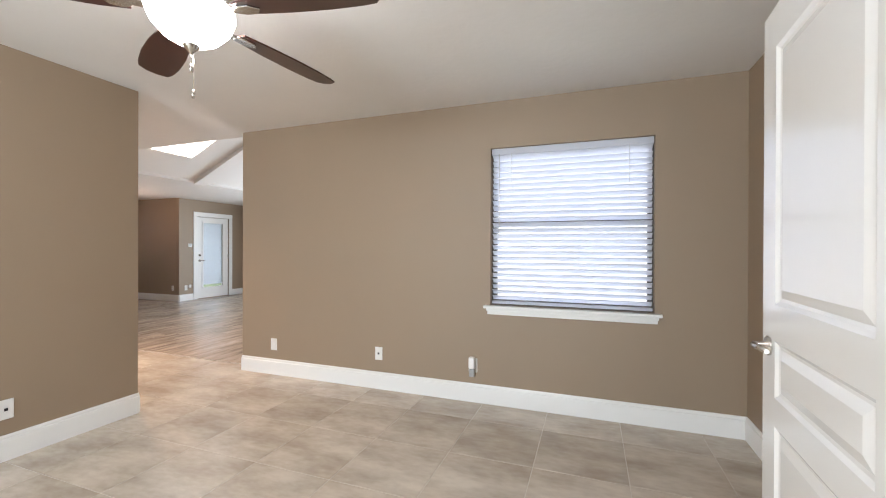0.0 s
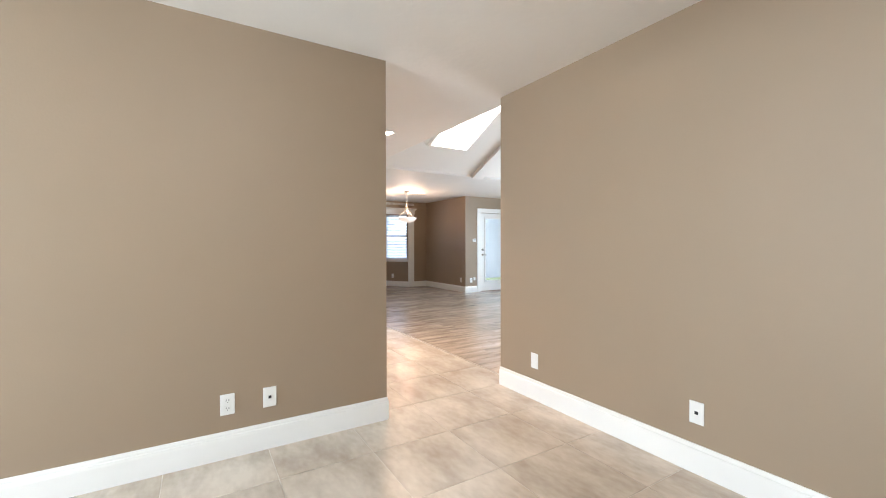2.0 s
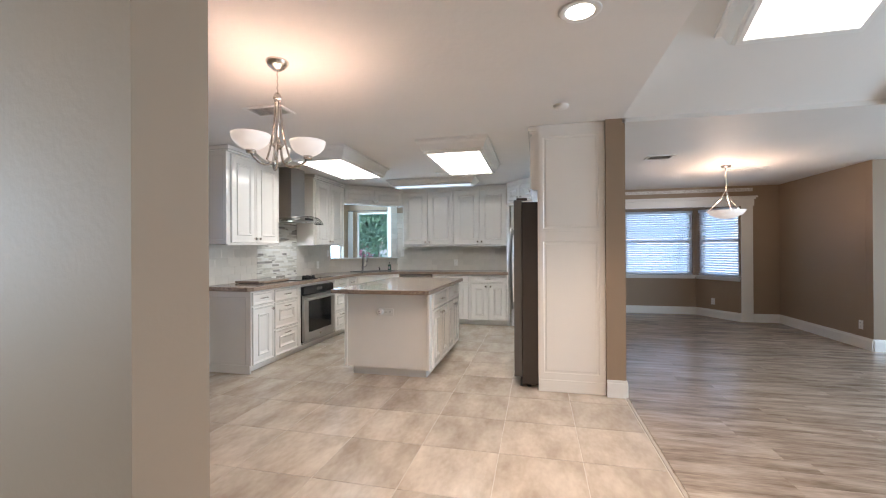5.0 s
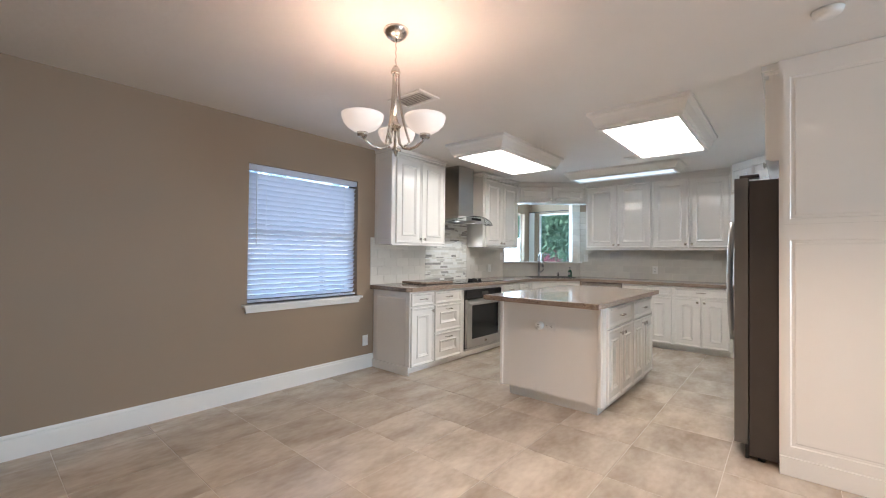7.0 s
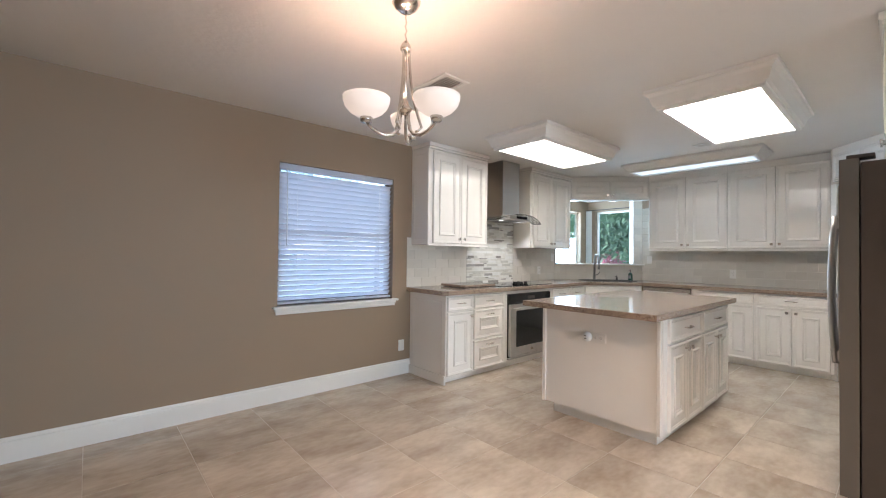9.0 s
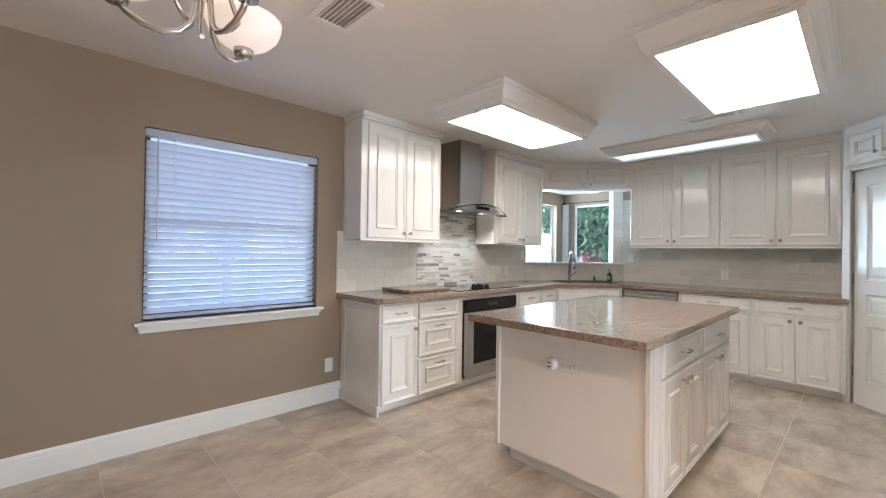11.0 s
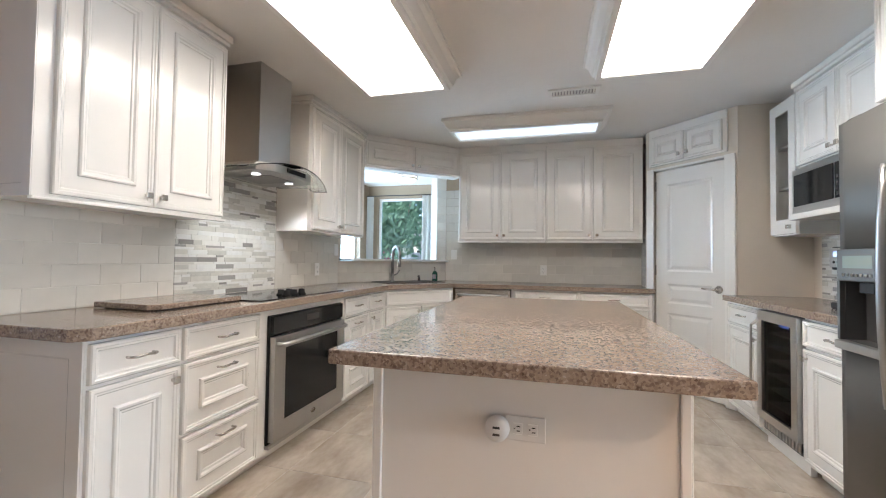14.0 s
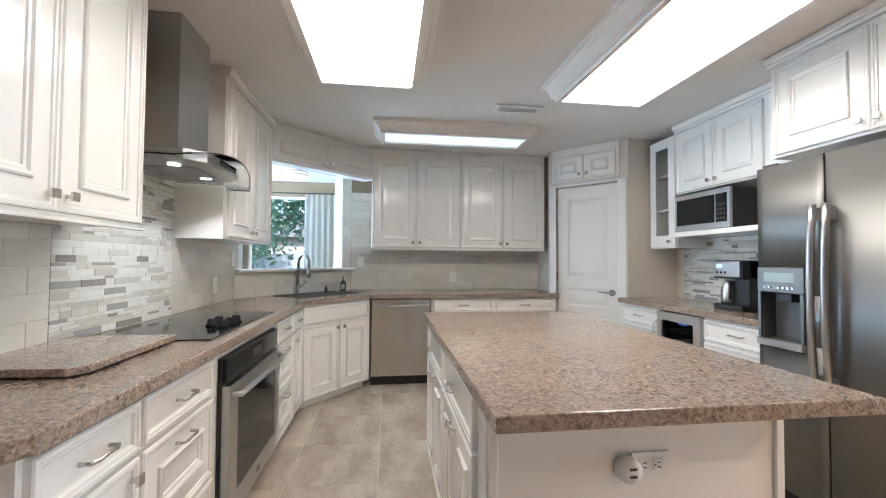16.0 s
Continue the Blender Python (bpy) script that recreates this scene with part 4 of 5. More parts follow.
part("drip_tray", bx(0.018, 0.262, FD - 0.022, 0.011, 0.815, 0.851, bev=0.005), STEEL, fl)
part("base_grille", bx(0.01, 0.89, 0.0, 0.02, 0.01, 0.095), BLACK, fr)
for x in (0.05, 0.85):
    part("foot", lathe(bm_new(), [(0, 0), (0.02, 0), (0.02, 0.03), (0, 0.03)], 12, (x, 0.08, 0)), BLACK, fr)
    part("hinge_cover", bx(x - 0.04, x + 0.04, -0.03, 0.07, 1.766, 1.785, bev=0.004), DARKSTEEL, fr)

# island
isl = thing("kitchen_island", "white kitchen island with drawers and doors on its long sides", "island", pose(-6.605, 0.945, 0))
ib = bm_new()
box(ib, -1.50, 0.0, 0.0, 0.915, 0.095, 0.87), box(ib, -1.44, -0.07, 0.06, 0.86, 0.0, 0.095)
part("body", ib, CAB, isl)
for y in (0.0, 0.887):
    part("corner_post", bx(-0.03, 0.012, y, y + 0.028, 0.09, 0.868, bev=0.004), CAB, isl)
faceR = part("side_frame", bx(-1.50, 0.0, 0.9155, 0.921, 0.085, 0.868), CAB, isl)
faceR2 = part("side_frame", bx(-1.50, 0.0, -0.006, -0.0005, 0.085, 0.868), CAB, isl)


for flip in (True, False):
    M = pose(-0.06, 0.921, 0, 0, 0, 180) if flip else pose(-1.45, -0.006, 0)
    before = set(o.name for o in isl.children)
    for x0, x1 in ((0.02, 0.68), (0.70, 1.36)):
        front(isl, "drawer", x0, x1, 0.69, 0.855)
        front(isl, "door", x0, (x0 + x1) / 2 - 0.003, 0.10, 0.675, 0.0, "r")
        front(isl, "door", (x0 + x1) / 2 + 0.003, x1, 0.10, 0.675, 0.0, "l")
    for o in isl.children:
        if o.name not in before:
            o.matrix_basis = M
it = bm_new()
prism(it, [(-8.155, 0.905), (-6.375, 0.905), (-6.375, 1.918), (-8.155, 1.918)], 0.871, 0.912, bev=0.005)
solid("island_worktop", it, QUARTZ, "speckled brown quartz island top with a wide overhang", "worktop", kind="")


# outlets
def outlet(m, label="white duplex wall outlet", sockets=True):
    o = thing("wall_outlet", label, "outlet", m, group="wall plates")
    part("plate", bx(-0.036, 0.036, -0.006, -0.0005, -0.058, 0.058, bev=0.002), PLASTIC, o)
    if sockets:
        for z in (-0.022, 0.022):
            s = part("socket", bx(-0.016, 0.016, -0.0085, -0.006, z - 0.014, z + 0.014, bev=0.002), PLASTIC, o)
            sl = bm_new()
            box(sl, -0.008, -0.005, -0.0092, -0.0086, z - 0.003, z + 0.007), box(sl, 0.005, 0.008, -0.0092, -0.0086, z - 0.003, z + 0.007), box(sl, -0.002, 0.002, -0.0092, -0.0086, z - 0.011, z - 0.007)
            part("slots", sl, SLOT, s)
    else:
        part("jack", bx(-0.008, 0.008, -0.010, -0.006, -0.008, 0.008), BLACK if sockets is None else PLASTIC, o)
    return o


outlet(pose(-3.125, 1.435, 0.30, 0, 0, 90))
outlet(pose(-3.125, 1.655, 0.30, 0, 0, 90), "white cable jack wall plate", None)
outlet(pose(-2.85, 3.51, 0.297), "blank white wall plate", False)
outlet(pose(-1.67, 3.51, 0.315), "white cable jack wall plate", None)
outlet(pose(-0.795, 3.51, 0.30))
outlet(pose(-6.285, -0.615, 0.305, 0, 0, 180), "blank white wall plate near the cabinets", False)
outlet(pose(-10.185, 1.42, 1.06, 0, 0, 90)), outlet(pose(-10.183, 0.36, 1.23, 0, 0, 90), "white switch plate beside the sink opening", False)
outlet(pose(-8.72, -0.607, 1.06, 0, 0, 180)), outlet(pose(-9.06, -0.607, 1.25, 0, 0, 180), "white switch plate near the sink", False)
outlet(pose(-9.05, 7.0, 0.30)), outlet(pose(-8.85, 7.17, 0.30, 0, 0, 90)), outlet(along((-11.3, 6.14), (-11.2, 6.203))[0] @ pose(0, 0, 0.30))
outlet(pose(-6.604, 1.425, 0.668, 0, 0, 90) @ pose(0, 0, 0, 0, 90, 0), "white outlet on the island end")
pl = thing("plug_adapter", "round white plug-in adapter on the island outlet", "adapter", pose(-6.597, 1.345, 0.668, 0, 0, 90))
part("housing", lathe(bm_new(), [(0, 0), (0.034, 0), (0.036, 0.01), (0.033, 0.034), (0.02, 0.04), (0, 0.041)], 24, (0, 0, 0), Matrix.Rotation(radians(90), 4, "X")), PLASTIC, pl)
for z in (-0.012, 0.008):
    part("usb_port", bx(-0.010, 0.010, -0.043, -0.0405, z, z + 0.006), SLOT, pl)
nl = thing("air_freshener", "white plug-in air freshener with a clear oil bottle", "air freshener", pose(-0.795, 3.499, 0.30))
part("housing", bx(-0.026, 0.026, -0.05, -0.0005, -0.02, 0.075, bev=0.012), PLASTIC, nl)
part("bottle", bx(-0.022, 0.022, -0.045, -0.008, -0.085, -0.021, bev=0.008), GREYP, nl)
th = thing("thermostat", "small white thermostat on the tan wall", "thermostat", pose(-8.85, 7.26, 1.30, 0, 0, 90))
part("case", bx(-0.05, 0.05, -0.025, -0.0005, -0.04, 0.04, bev=0.006), PLASTIC, th)
part("screen", bx(-0.03, 0.03, -0.0265, -0.0252, 0.0, 0.025), GREYP, th)
pg = thing("plug_timer", "white plug-in device at the outlet by the garden door", "adapter", pose(-8.84, 7.24, 0.33, 0, 0, 90))
part("housing", bx(-0.03, 0.03, -0.04, -0.0005, -0.03, 0.04, bev=0.006), PLASTIC, pg)

# ---- hob, hood, sink, small things on the counter ----
hob = thing("cooktop", "black glass cooktop with dark knobs set in the worktop", "cooktop", pose(-7.29, 0, 0.9155))
part("glass_plate", bx(-0.93, 0.0, -0.56, -0.05, 0, 0.006, bev=0.002), BLACKGLASS, hob)
for i, (kx, ky) in enumerate(((-0.31, -0.115), (-0.39, -0.115), (-0.47, -0.115), (-0.35, -0.185), (-0.43, -0.185))):
    part("knob", lathe(bm_new(), [(0, 0), (0.028, 0), (0.028, 0.006), (0.021, 0.010), (0.019, 0.034), (0, 0.036)], 16, (kx, ky, 0.0062)), KNOBS, hob)
board = thing("cutting_board", "speckled stone slab lying on the worktop", "slab", pose(-6.95, -0.35, 0.9155))
bb = bm_new()
prism(bb, [(-0.33, -0.20), (0.17, -0.20), (0.19, 0.14), (0.15, 0.175), (-0.33, 0.175)], 0.006, 0.03, bev=0.003)
part("slab", bb, QUARTZ, board)
part("feet", bx(-0.3, 0.14, -0.17, 0.14, 0, 0.0055), BLACK, board)

hood = thing("range_hood", "stainless chimney hood with a curved glass visor", "range hood", pose(-7.74, -0.612, 0))
part("chimney", bx(-0.16, 0.16, 0.0, 0.28, 1.76, 2.438), STEEL, hood)
can = bm_new()
prism(can, [(-0.28, 0.0), (0.28, 0.0), (0.28, 0.36), (0.20, 0.43), (0.0, 0.45), (-0.20, 0.43), (-0.28, 0.36)], 1.70, 1.755, bev=0.006)
part("canopy", can, STEEL, hood)
gv = bm_new()
n = 16
rows_ = []
for i in range(n + 1):
    u = -1 + 2 * i / n
    x, z = 0.45 * u, 1.775 - 0.085 * u * u
    yf = 0.50 - 0.09 * u * u
    rows_.append([gv.verts.new((x, 0.01, z)), gv.verts.new((x, yf, z - 0.01))])
for a, b in zip(rows_, rows_[1:]):
    gv.faces.new((a[0], b[0], b[1], a[1])).smooth = True
bmesh.ops.solidify(gv, geom=list(gv.faces), thickness=0.006)
part("glass_visor", gv, HOODGLASS, hood, "curved clear glass visor")
rim_ = [(0.45 * u, 0.50 - 0.09 * u * u, 1.765 - 0.085 * u * u) for u in [-1 + 0.125 * i for i in range(17)]]
part("visor_rim", tube(bm_new(), [(-0.45, 0.02, 1.69)] + rim_ + [(0.45, 0.02, 1.69)], 0.0035, 6), SMOKED, hood, "dark polished edge of the glass")
part("control_strip", bx(-0.10, 0.10, 0.448, 0.454, 1.715, 1.745), BLACKGLASS, hood)
for x in (-0.17, 0.17):
    part("lamp", lathe(bm_new(), [(0, 0), (0.028, 0), (0.028, 0.004), (0, 0.004)], 16, (x, 0.27, 1.695)), LED, hood)
part("filter", bx(-0.12, 0.12, 0.06, 0.34, 1.694, 1.699), GREYP, hood)

for hx in (-7.91, -7.57):
    hs_ = bpy.data.lights.new("hood_spot", "SPOT")
    hs_.energy, hs_.color, hs_.spot_size, hs_.spot_blend, hs_.shadow_soft_size = 1.6, (0.85, 0.93, 1.0), radians(110), 0.5, 0.02
    new("hood_spot", hs_).location = (hx, -0.34, 1.69)

sk = thing("sink", "dark under-mounted corner sink", "sink", pose(-9.58, 0.0, 0.9155, 0, 0, 141))
rim = bm_new()
prism(rim, [(-0.36, -0.19), (0.36, -0.19), (0.36, 0.19), (-0.36, 0.19)], 0.0, 0.005, bev=0.002)
part("rim", rim, DARKSTEEL, sk)
part("bowl", bx(-0.33, 0.33, -0.165, 0.165, 0.0052, 0.0075), BLACK, sk, "dark basin")
fa = thing("faucet", "brushed steel pull-down faucet with a high arch", "faucet", pose(-9.56, -0.19, 0.9155, 0, 0, 51))
part("base", lathe(bm_new(), [(0, 0), (0.028, 0), (0.028, 0.008), (0.018, 0.02), (0.016, 0.10), (0, 0.10)], 18), FAUCET, fa)
part("spout", tube(bm_new(), [(0, 0, 0.08), (0, 0, 0.30)] + [(0.075 - 0.075 * math.cos(a), 0, 0.30 + 0.085 * math.sin(a)) for a in [math.pi * k / 8 for k in range(1, 9)]] + [(0.152, 0, 0.26)], 0.0165, 10), FAUCET, fa)
part("spray_head", lathe(bm_new(), [(0, 0), (0.017, 0), (0.019, 0.03), (0.014, 0.10), (0, 0.10)], 14, (0.152, 0, 0.165)), FAUCET, fa)
part("lever", tube(bm_new(), [(0, 0.015, 0.07), (0.02, 0.05, 0.09), (0.03, 0.075, 0.13)], 0.007), FAUCET, fa)
sd = thing("soap_pump", "small dark built-in soap pump", "soap pump", pose(-9.80, 0.04, 0.9155))
part("pump", lathe(bm_new(), [(0, 0), (0.016, 0), (0.014, 0.04), (0.008, 0.05), (0.008, 0.07), (0, 0.07)], 14), DARKSTEEL, sd)
part("nozzle", tube(bm_new(), [(0, 0, 0.065), (0.05, 0.0, 0.06)], 0.005), DARKSTEEL, sd)
bt = thing("soap_bottle", "dark green soap bottle with a pump top", "bottle", pose(-9.90, 0.20, 0.9155))
part("bottle", lathe(bm_new(), [(0, 0), (0.03, 0), (0.032, 0.01), (0.032, 0.09), (0.022, 0.11), (0.01, 0.12), (0, 0.12)], 18), SOAP, bt)
part("label", bx(0.028, 0.0335, -0.02, 0.02, 0.03, 0.08), GREYP, bt)
part("pump", tube(bm_new(), [(0, 0, 0.121), (0, 0, 0.16), (0.03, 0.0, 0.158)], 0.005), BLACK, bt)
cm = thing("coffee_maker", "black and steel coffee maker with a lit display", "coffee maker", pose(-8.22, 3.06, 0.9155))
part("base", bx(0, 0.25, 0, 0.27, 0, 0.035, bev=0.008), BLACK, cm)
part("tank", bx(0.125, 0.25, 0.06, 0.27, 0.0352, 0.35, bev=0.008), BLACK, cm)
part("head", bx(0, 0.25, 0.006, 0.27, 0.2202, 0.352, bev=0.01), BLACK, cm)
part("fascia", bx(0.004, 0.236, -0.004, 0.0055, 0.235, 0.345, bev=0.004), STEEL, cm, "brushed steel control face")
part("display", bx(0.04, 0.09, -0.006, -0.0042, 0.295, 0.325), BLUELCD, cm)
for k in range(3):
    part("button", lathe(bm_new(), [(0, 0), (0.009, 0), (0.008, 0.004), (0, 0.005)], 12, (0.045 + 0.035 * k, -0.004, 0.265), Matrix.Rotation(radians(90), 4, "X")), BLACK, cm)
part("carafe", lathe(bm_new(), [(0, 0), (0.05, 0), (0.056, 0.03), (0.054, 0.11), (0.036, 0.15), (0.038, 0.17), (0, 0.17)], 20, (0.064, 0.08, 0.0355)), STEEL, cm)
part("carafe_handle", tube(bm_new(), [(0.10, 0.045, 0.185), (0.128, 0.02, 0.17), (0.128, 0.02, 0.09), (0.10, 0.045, 0.07)], 0.009), BLACK, cm)


# ---- ceiling fixtures ----
def light_box(name, x0, x1, y0, y1, material, label, zb=2.335, zt=2.44, flare=0.10, tilt=None):
    """A crown-moulded box under the ceiling with a glowing diffuser."""
    b = thing(name, label, "ceiling light", tilt or Matrix.Translation(((x0 + x1) / 2, (y0 + y1) / 2, zt)), group="boxed ceiling lights")
    hx, hy, d = abs(x1 - x0) / 2, abs(y1 - y0) / 2, zt - zb
    prof = [(0.0, -d + 0.012), (0.0, -d), (0.03, -d), (0.034, -d + 0.008), (0.034, -d + 0.02), (0.05, -d + 0.03), (flare - 0.03, -0.05), (flare - 0.012, -0.03), (flare, -0.028), (flare, -0.001)]
    f = bm_new()
    rings = [[f.verts.new((sx * (hx + e), sy * (hy + e), z)) for sx, sy in ((-1, -1), (1, -1), (1, 1), (-1, 1))] for e, z in prof]
    for p, q in zip(rings, rings[1:]):
        for i in range(4):
            j = (i + 1) % 4
            f.faces.new((p[i], q[i], q[j], p[j]))
    f.faces.new(rings[-1])
    bmesh.ops.recalc_face_normals(f, faces=f.faces)
    part("frame", f, TRIM, b, "white crown moulded frame")
    part("diffuser", bx(-hx + 0.0005, hx - 0.0005, -hy + 0.0005, hy - 0.0005, -d + 0.013, -d + 0.019), material, b, "glowing acrylic diffuser")
    return b


light_box("ceiling_light", -7.95, -6.80, 0.27, 0.80, PANEL, "large boxed ceiling light with a glowing diffuser", zb=2.30)
light_box("ceiling_light", -8.01, -6.80, 1.79, 2.34, PANEL, "large boxed ceiling light with a glowing diffuser", zb=2.30)
light_box("ceiling_light", -9.25, -8.97, 0.63, 1.88, PANELB, "long narrow boxed skylight with a bluish diffuser", zb=2.335)
a_sl = math.degrees(math.atan(SL))
light_box("ceiling_light", 0, 1.55, 4.20, 4.82, SKYL, "boxed skylight with a bright diffuser on the sloping ceiling", zb=2.25, zt=2.44, flare=0.10,
          tilt=pose(-5.755, 4.505, 2.785, 0, -a_sl, 0) @ pose(0.80, 0, 0))


def vent(x0, x1, y0, y1, z=2.44, alongx=True, label="white slatted ceiling air vent", bars=None):
    v = thing("ceiling_vent", label, "vent", Matrix.Translation(((x0 + x1) / 2, (y0 + y1) / 2, z)), group="ceiling vents")
    hx, hy = (x1 - x0) / 2, (y1 - y0) / 2
    f = bm_new()
    box(f, -hx, hx, -hy, -hy + 0.03, -0.012, -0.001, bev=0.002), box(f, -hx, hx, hy - 0.03, hy, -0.012, -0.001, bev=0.002)
    box(f, -hx, -hx + 0.03, -hy + 0.03, hy - 0.03, -0.012, -0.001), box(f, hx - 0.03, hx, -hy + 0.03, hy - 0.03, -0.012, -0.001)
    part("frame", f, PLASTIC, v)
    part("backing", bx(-hx + 0.03, hx - 0.03, -hy + 0.03, hy - 0.03, -0.003, -0.001), VENTB, v)
    me = None
    L = (hy if alongx else hx) * 2 - 0.06
    k = int(L / 0.022)
    for i in range(k):
        c = -L / 2 + (i + 0.5) * L / k
        if me is None:
            me = finish("slat", bx(-hx + 0.03, hx - 0.03, -0.0085, 0.0085, -0.001, 0.001) if alongx else bx(-0.0085, 0.0085, -hy + 0.03, hy - 0.03, -0.001, 0.001), PLASTIC)
        o = new("slat", me)
        o.parent = v
        o.matrix_basis = pose(0, c, -0.008, 35) if alongx else pose(c, 0, -0.008, 0, 35, 0)
    if bars:
        part("crossbar", bx(-0.006, 0.006, -hy + 0.03, hy - 0.03, -0.013, -0.009), PLASTIC, v)
    return v


vent(-2.79, -2.40, 0.56, 1.21, alongx=False, label="large white return air grille on the ceiling", bars=True)
vent(-5.69, -5.47, 0.63, 0.97, alongx=False)
vent(-8.60, -8.45, 1.47, 1.84)
vent(-8.15, -7.9, 4.2, 4.5, z=2.40)
vent(-9.15, -9.0, 5.45, 5.95, z=2.40, alongx=True)

# chandelier
ch = thing("chandelier", "nickel chandelier with three frosted glass bowls lit warm", "chandelier", pose(-4.855, 1.39, 0))
part("canopy", lathe(bm_new(), [(0, 2.39), (0.03, 2.39), (0.055, 2.41), (0.066, 2.43), (0.066, 2.439), (0, 2.439)], 24), NICKEL, ch)
part("chain", tube(bm_new(), [(0.004 * (-1) ** k, 0, 2.40 - 0.02 * k) for k in range(10)], 0.004, 6), NICKEL, ch)
part("collar", lathe(bm_new(), [(0, 2.205), (0.02, 2.205), (0.027, 2.215), (0.02, 2.235), (0.01, 2.25), (0, 2.25)], 16), NICKEL, ch)
part("stem", tube(bm_new(), [(0, 0, 2.22), (0, 0, 1.93)], [0.008, 0.008], 10), NICKEL, ch)
part("hub", lathe(bm_new(), [(0, 1.905), (0.012, 1.91), (0.03, 1.925), (0.034, 1.935), (0.02, 1.95), (0.012, 1.98), (0, 1.99)], 20), NICKEL, ch)
for a in (224, 344, 104):
    ca, sa = math.cos(radians(a)), math.sin(radians(a))
    bar = [(0.016, 2.225), (0.018, 2.15), (0.026, 2.06), (0.042, 1.97), (0.062, 1.90), (0.078, 1.855), (0.062, 1.838), (0.048, 1.832)]
    part("support_bar", tube(bm_new(), [(q * math.cos(radians(a + 42)), q * math.sin(radians(a + 42)), z) for q, z in bar], 0.006, 8), NICKEL, ch)
    prof = [(0.018, 1.93), (0.022, 1.88), (0.032, 1.835), (0.055, 1.81), (0.09, 1.802), (0.13, 1.812), (0.162, 1.832), (0.176, 1.85)]
    arm = part("arm", tube(bm_new(), [(q * ca, q * sa, z) for q, z in prof], 0.0075, 8), NICKEL, ch)
    part("cup", lathe(bm_new(), [(0, 1.846), (0.024, 1.848), (0.028, 1.868), (0, 1.87)], 14, (0.18 * ca, 0.18 * sa, 0)), NICKEL, arm)
    sh = part("shade", lathe(bm_new(), [(0.02, 1.871), (0.045, 1.876), (0.072, 1.892), (0.093, 1.915), (0.103, 1.942), (0.104, 1.957), (0.099, 1.957), (0.097, 1.942), (0.088, 1.917), (0.068, 1.896), (0.042, 1.881), (0.0, 1.875)], 32, (0.18 * ca, 0.18 * sa, 0)), SHADE, ch, "frosted glass bowl glowing warm")
    bulb("chandelier_bulb", (-4.855 + 0.18 * ca, 1.39 + 0.18 * sa, 1.94), 0.6, (1.0, 0.66, 0.50), 0.035)

# dining pendant
pe = thing("pendant_lamp", "bowl pendant lamp with a nickel stem over the dining end", "pendant lamp", pose(-8.80, 5.36, 0))
part("canopy", lathe(bm_new(), [(0, 2.37), (0.05, 2.375), (0.06, 2.395), (0.06, 2.399), (0, 2.399)], 20), NICKEL, pe)
part("stem", tube(bm_new(), [(0, 0, 2.38), (0, 0, 2.05)], 0.007), NICKEL, pe)
part("bowl", lathe(bm_new(), [(0, 1.69), (0.09, 1.70), (0.18, 1.745), (0.225, 1.80), (0.22, 1.802), (0.17, 1.755), (0.0, 1.71)], 32), SHADE, pe, "frosted alabaster bowl")
for k in range(3):
    a = radians(20 + 120 * k)
    part("rod", tube(bm_new(), [(0.01 * math.cos(a), 0.01 * math.sin(a), 2.06), (0.05 * math.cos(a), 0.05 * math.sin(a), 1.97), (0.20 * math.cos(a), 0.20 * math.sin(a), 1.80)], 0.006), NICKEL, pe)
bulb("pendant_bulb", (-8.80, 5.36, 1.86), 4.5, (1.0, 0.70, 0.52), 0.06)

# recessed lamp, smoke alarm, nook lamp
rl = thing("recessed_lamp", "lit recessed ceiling lamp with a white ring", "ceiling lamp", pose(-4.744, 3.116, 2.44))
part("ring", lathe(bm_new(), [(0.068, -0.001), (0.068, -0.005), (0.095, -0.006), (0.10, -0.001)], 28), TRIM, rl)
part("lens", lathe(bm_new(), [(0, -0.004), (0.067, -0.004), (0.067, -0.001), (0, -0.001)], 24), LAMP, rl)
sp = bpy.data.lights.new("recessed_spot", "SPOT")
sp.energy, sp.color, sp.spot_size, sp.spot_blend, sp.shadow_soft_size = 38, (1.0, 0.74, 0.56), radians(130), 0.6, 0.06
so = new("recessed_spot", sp)
so.location = (-4.744, 3.116, 2.425)
sa_ = thing("smoke_alarm", "small round white smoke alarm on the ceiling", "smoke alarm", pose(-6.04, 3.10, 2.44))
part("case", lathe(bm_new(), [(0, -0.03), (0.04, -0.03), (0.055, -0.02), (0.06, -0.001), (0, -0.001)], 24), PLASTIC, sa_)
nk = thing("flush_lamp", "round flush ceiling lamp with a nickel band", "ceiling lamp", pose(-10.85, -0.52, 0))
part("glass_bowl", lathe(bm_new(), [(0, 2.26), (0.10, 2.275), (0.15, 2.31), (0.16, 2.40), (0, 2.40)], 28), NOOKBOWL, nk)
part("band", lathe(bm_new(), [(0.162, 2.355), (0.166, 2.355), (0.166, 2.372), (0.162, 2.372)], 28), NICKEL, nk)
part("band", lathe(bm_new(), [(0.155, 2.318), (0.162, 2.318), (0.164, 2.332), (0.157, 2.332)], 28), NICKEL, nk)
part("plate", lathe(bm_new(), [(0, 2.401), (0.17, 2.401), (0.17, 2.438), (0, 2.438)], 28), NICKEL, nk)


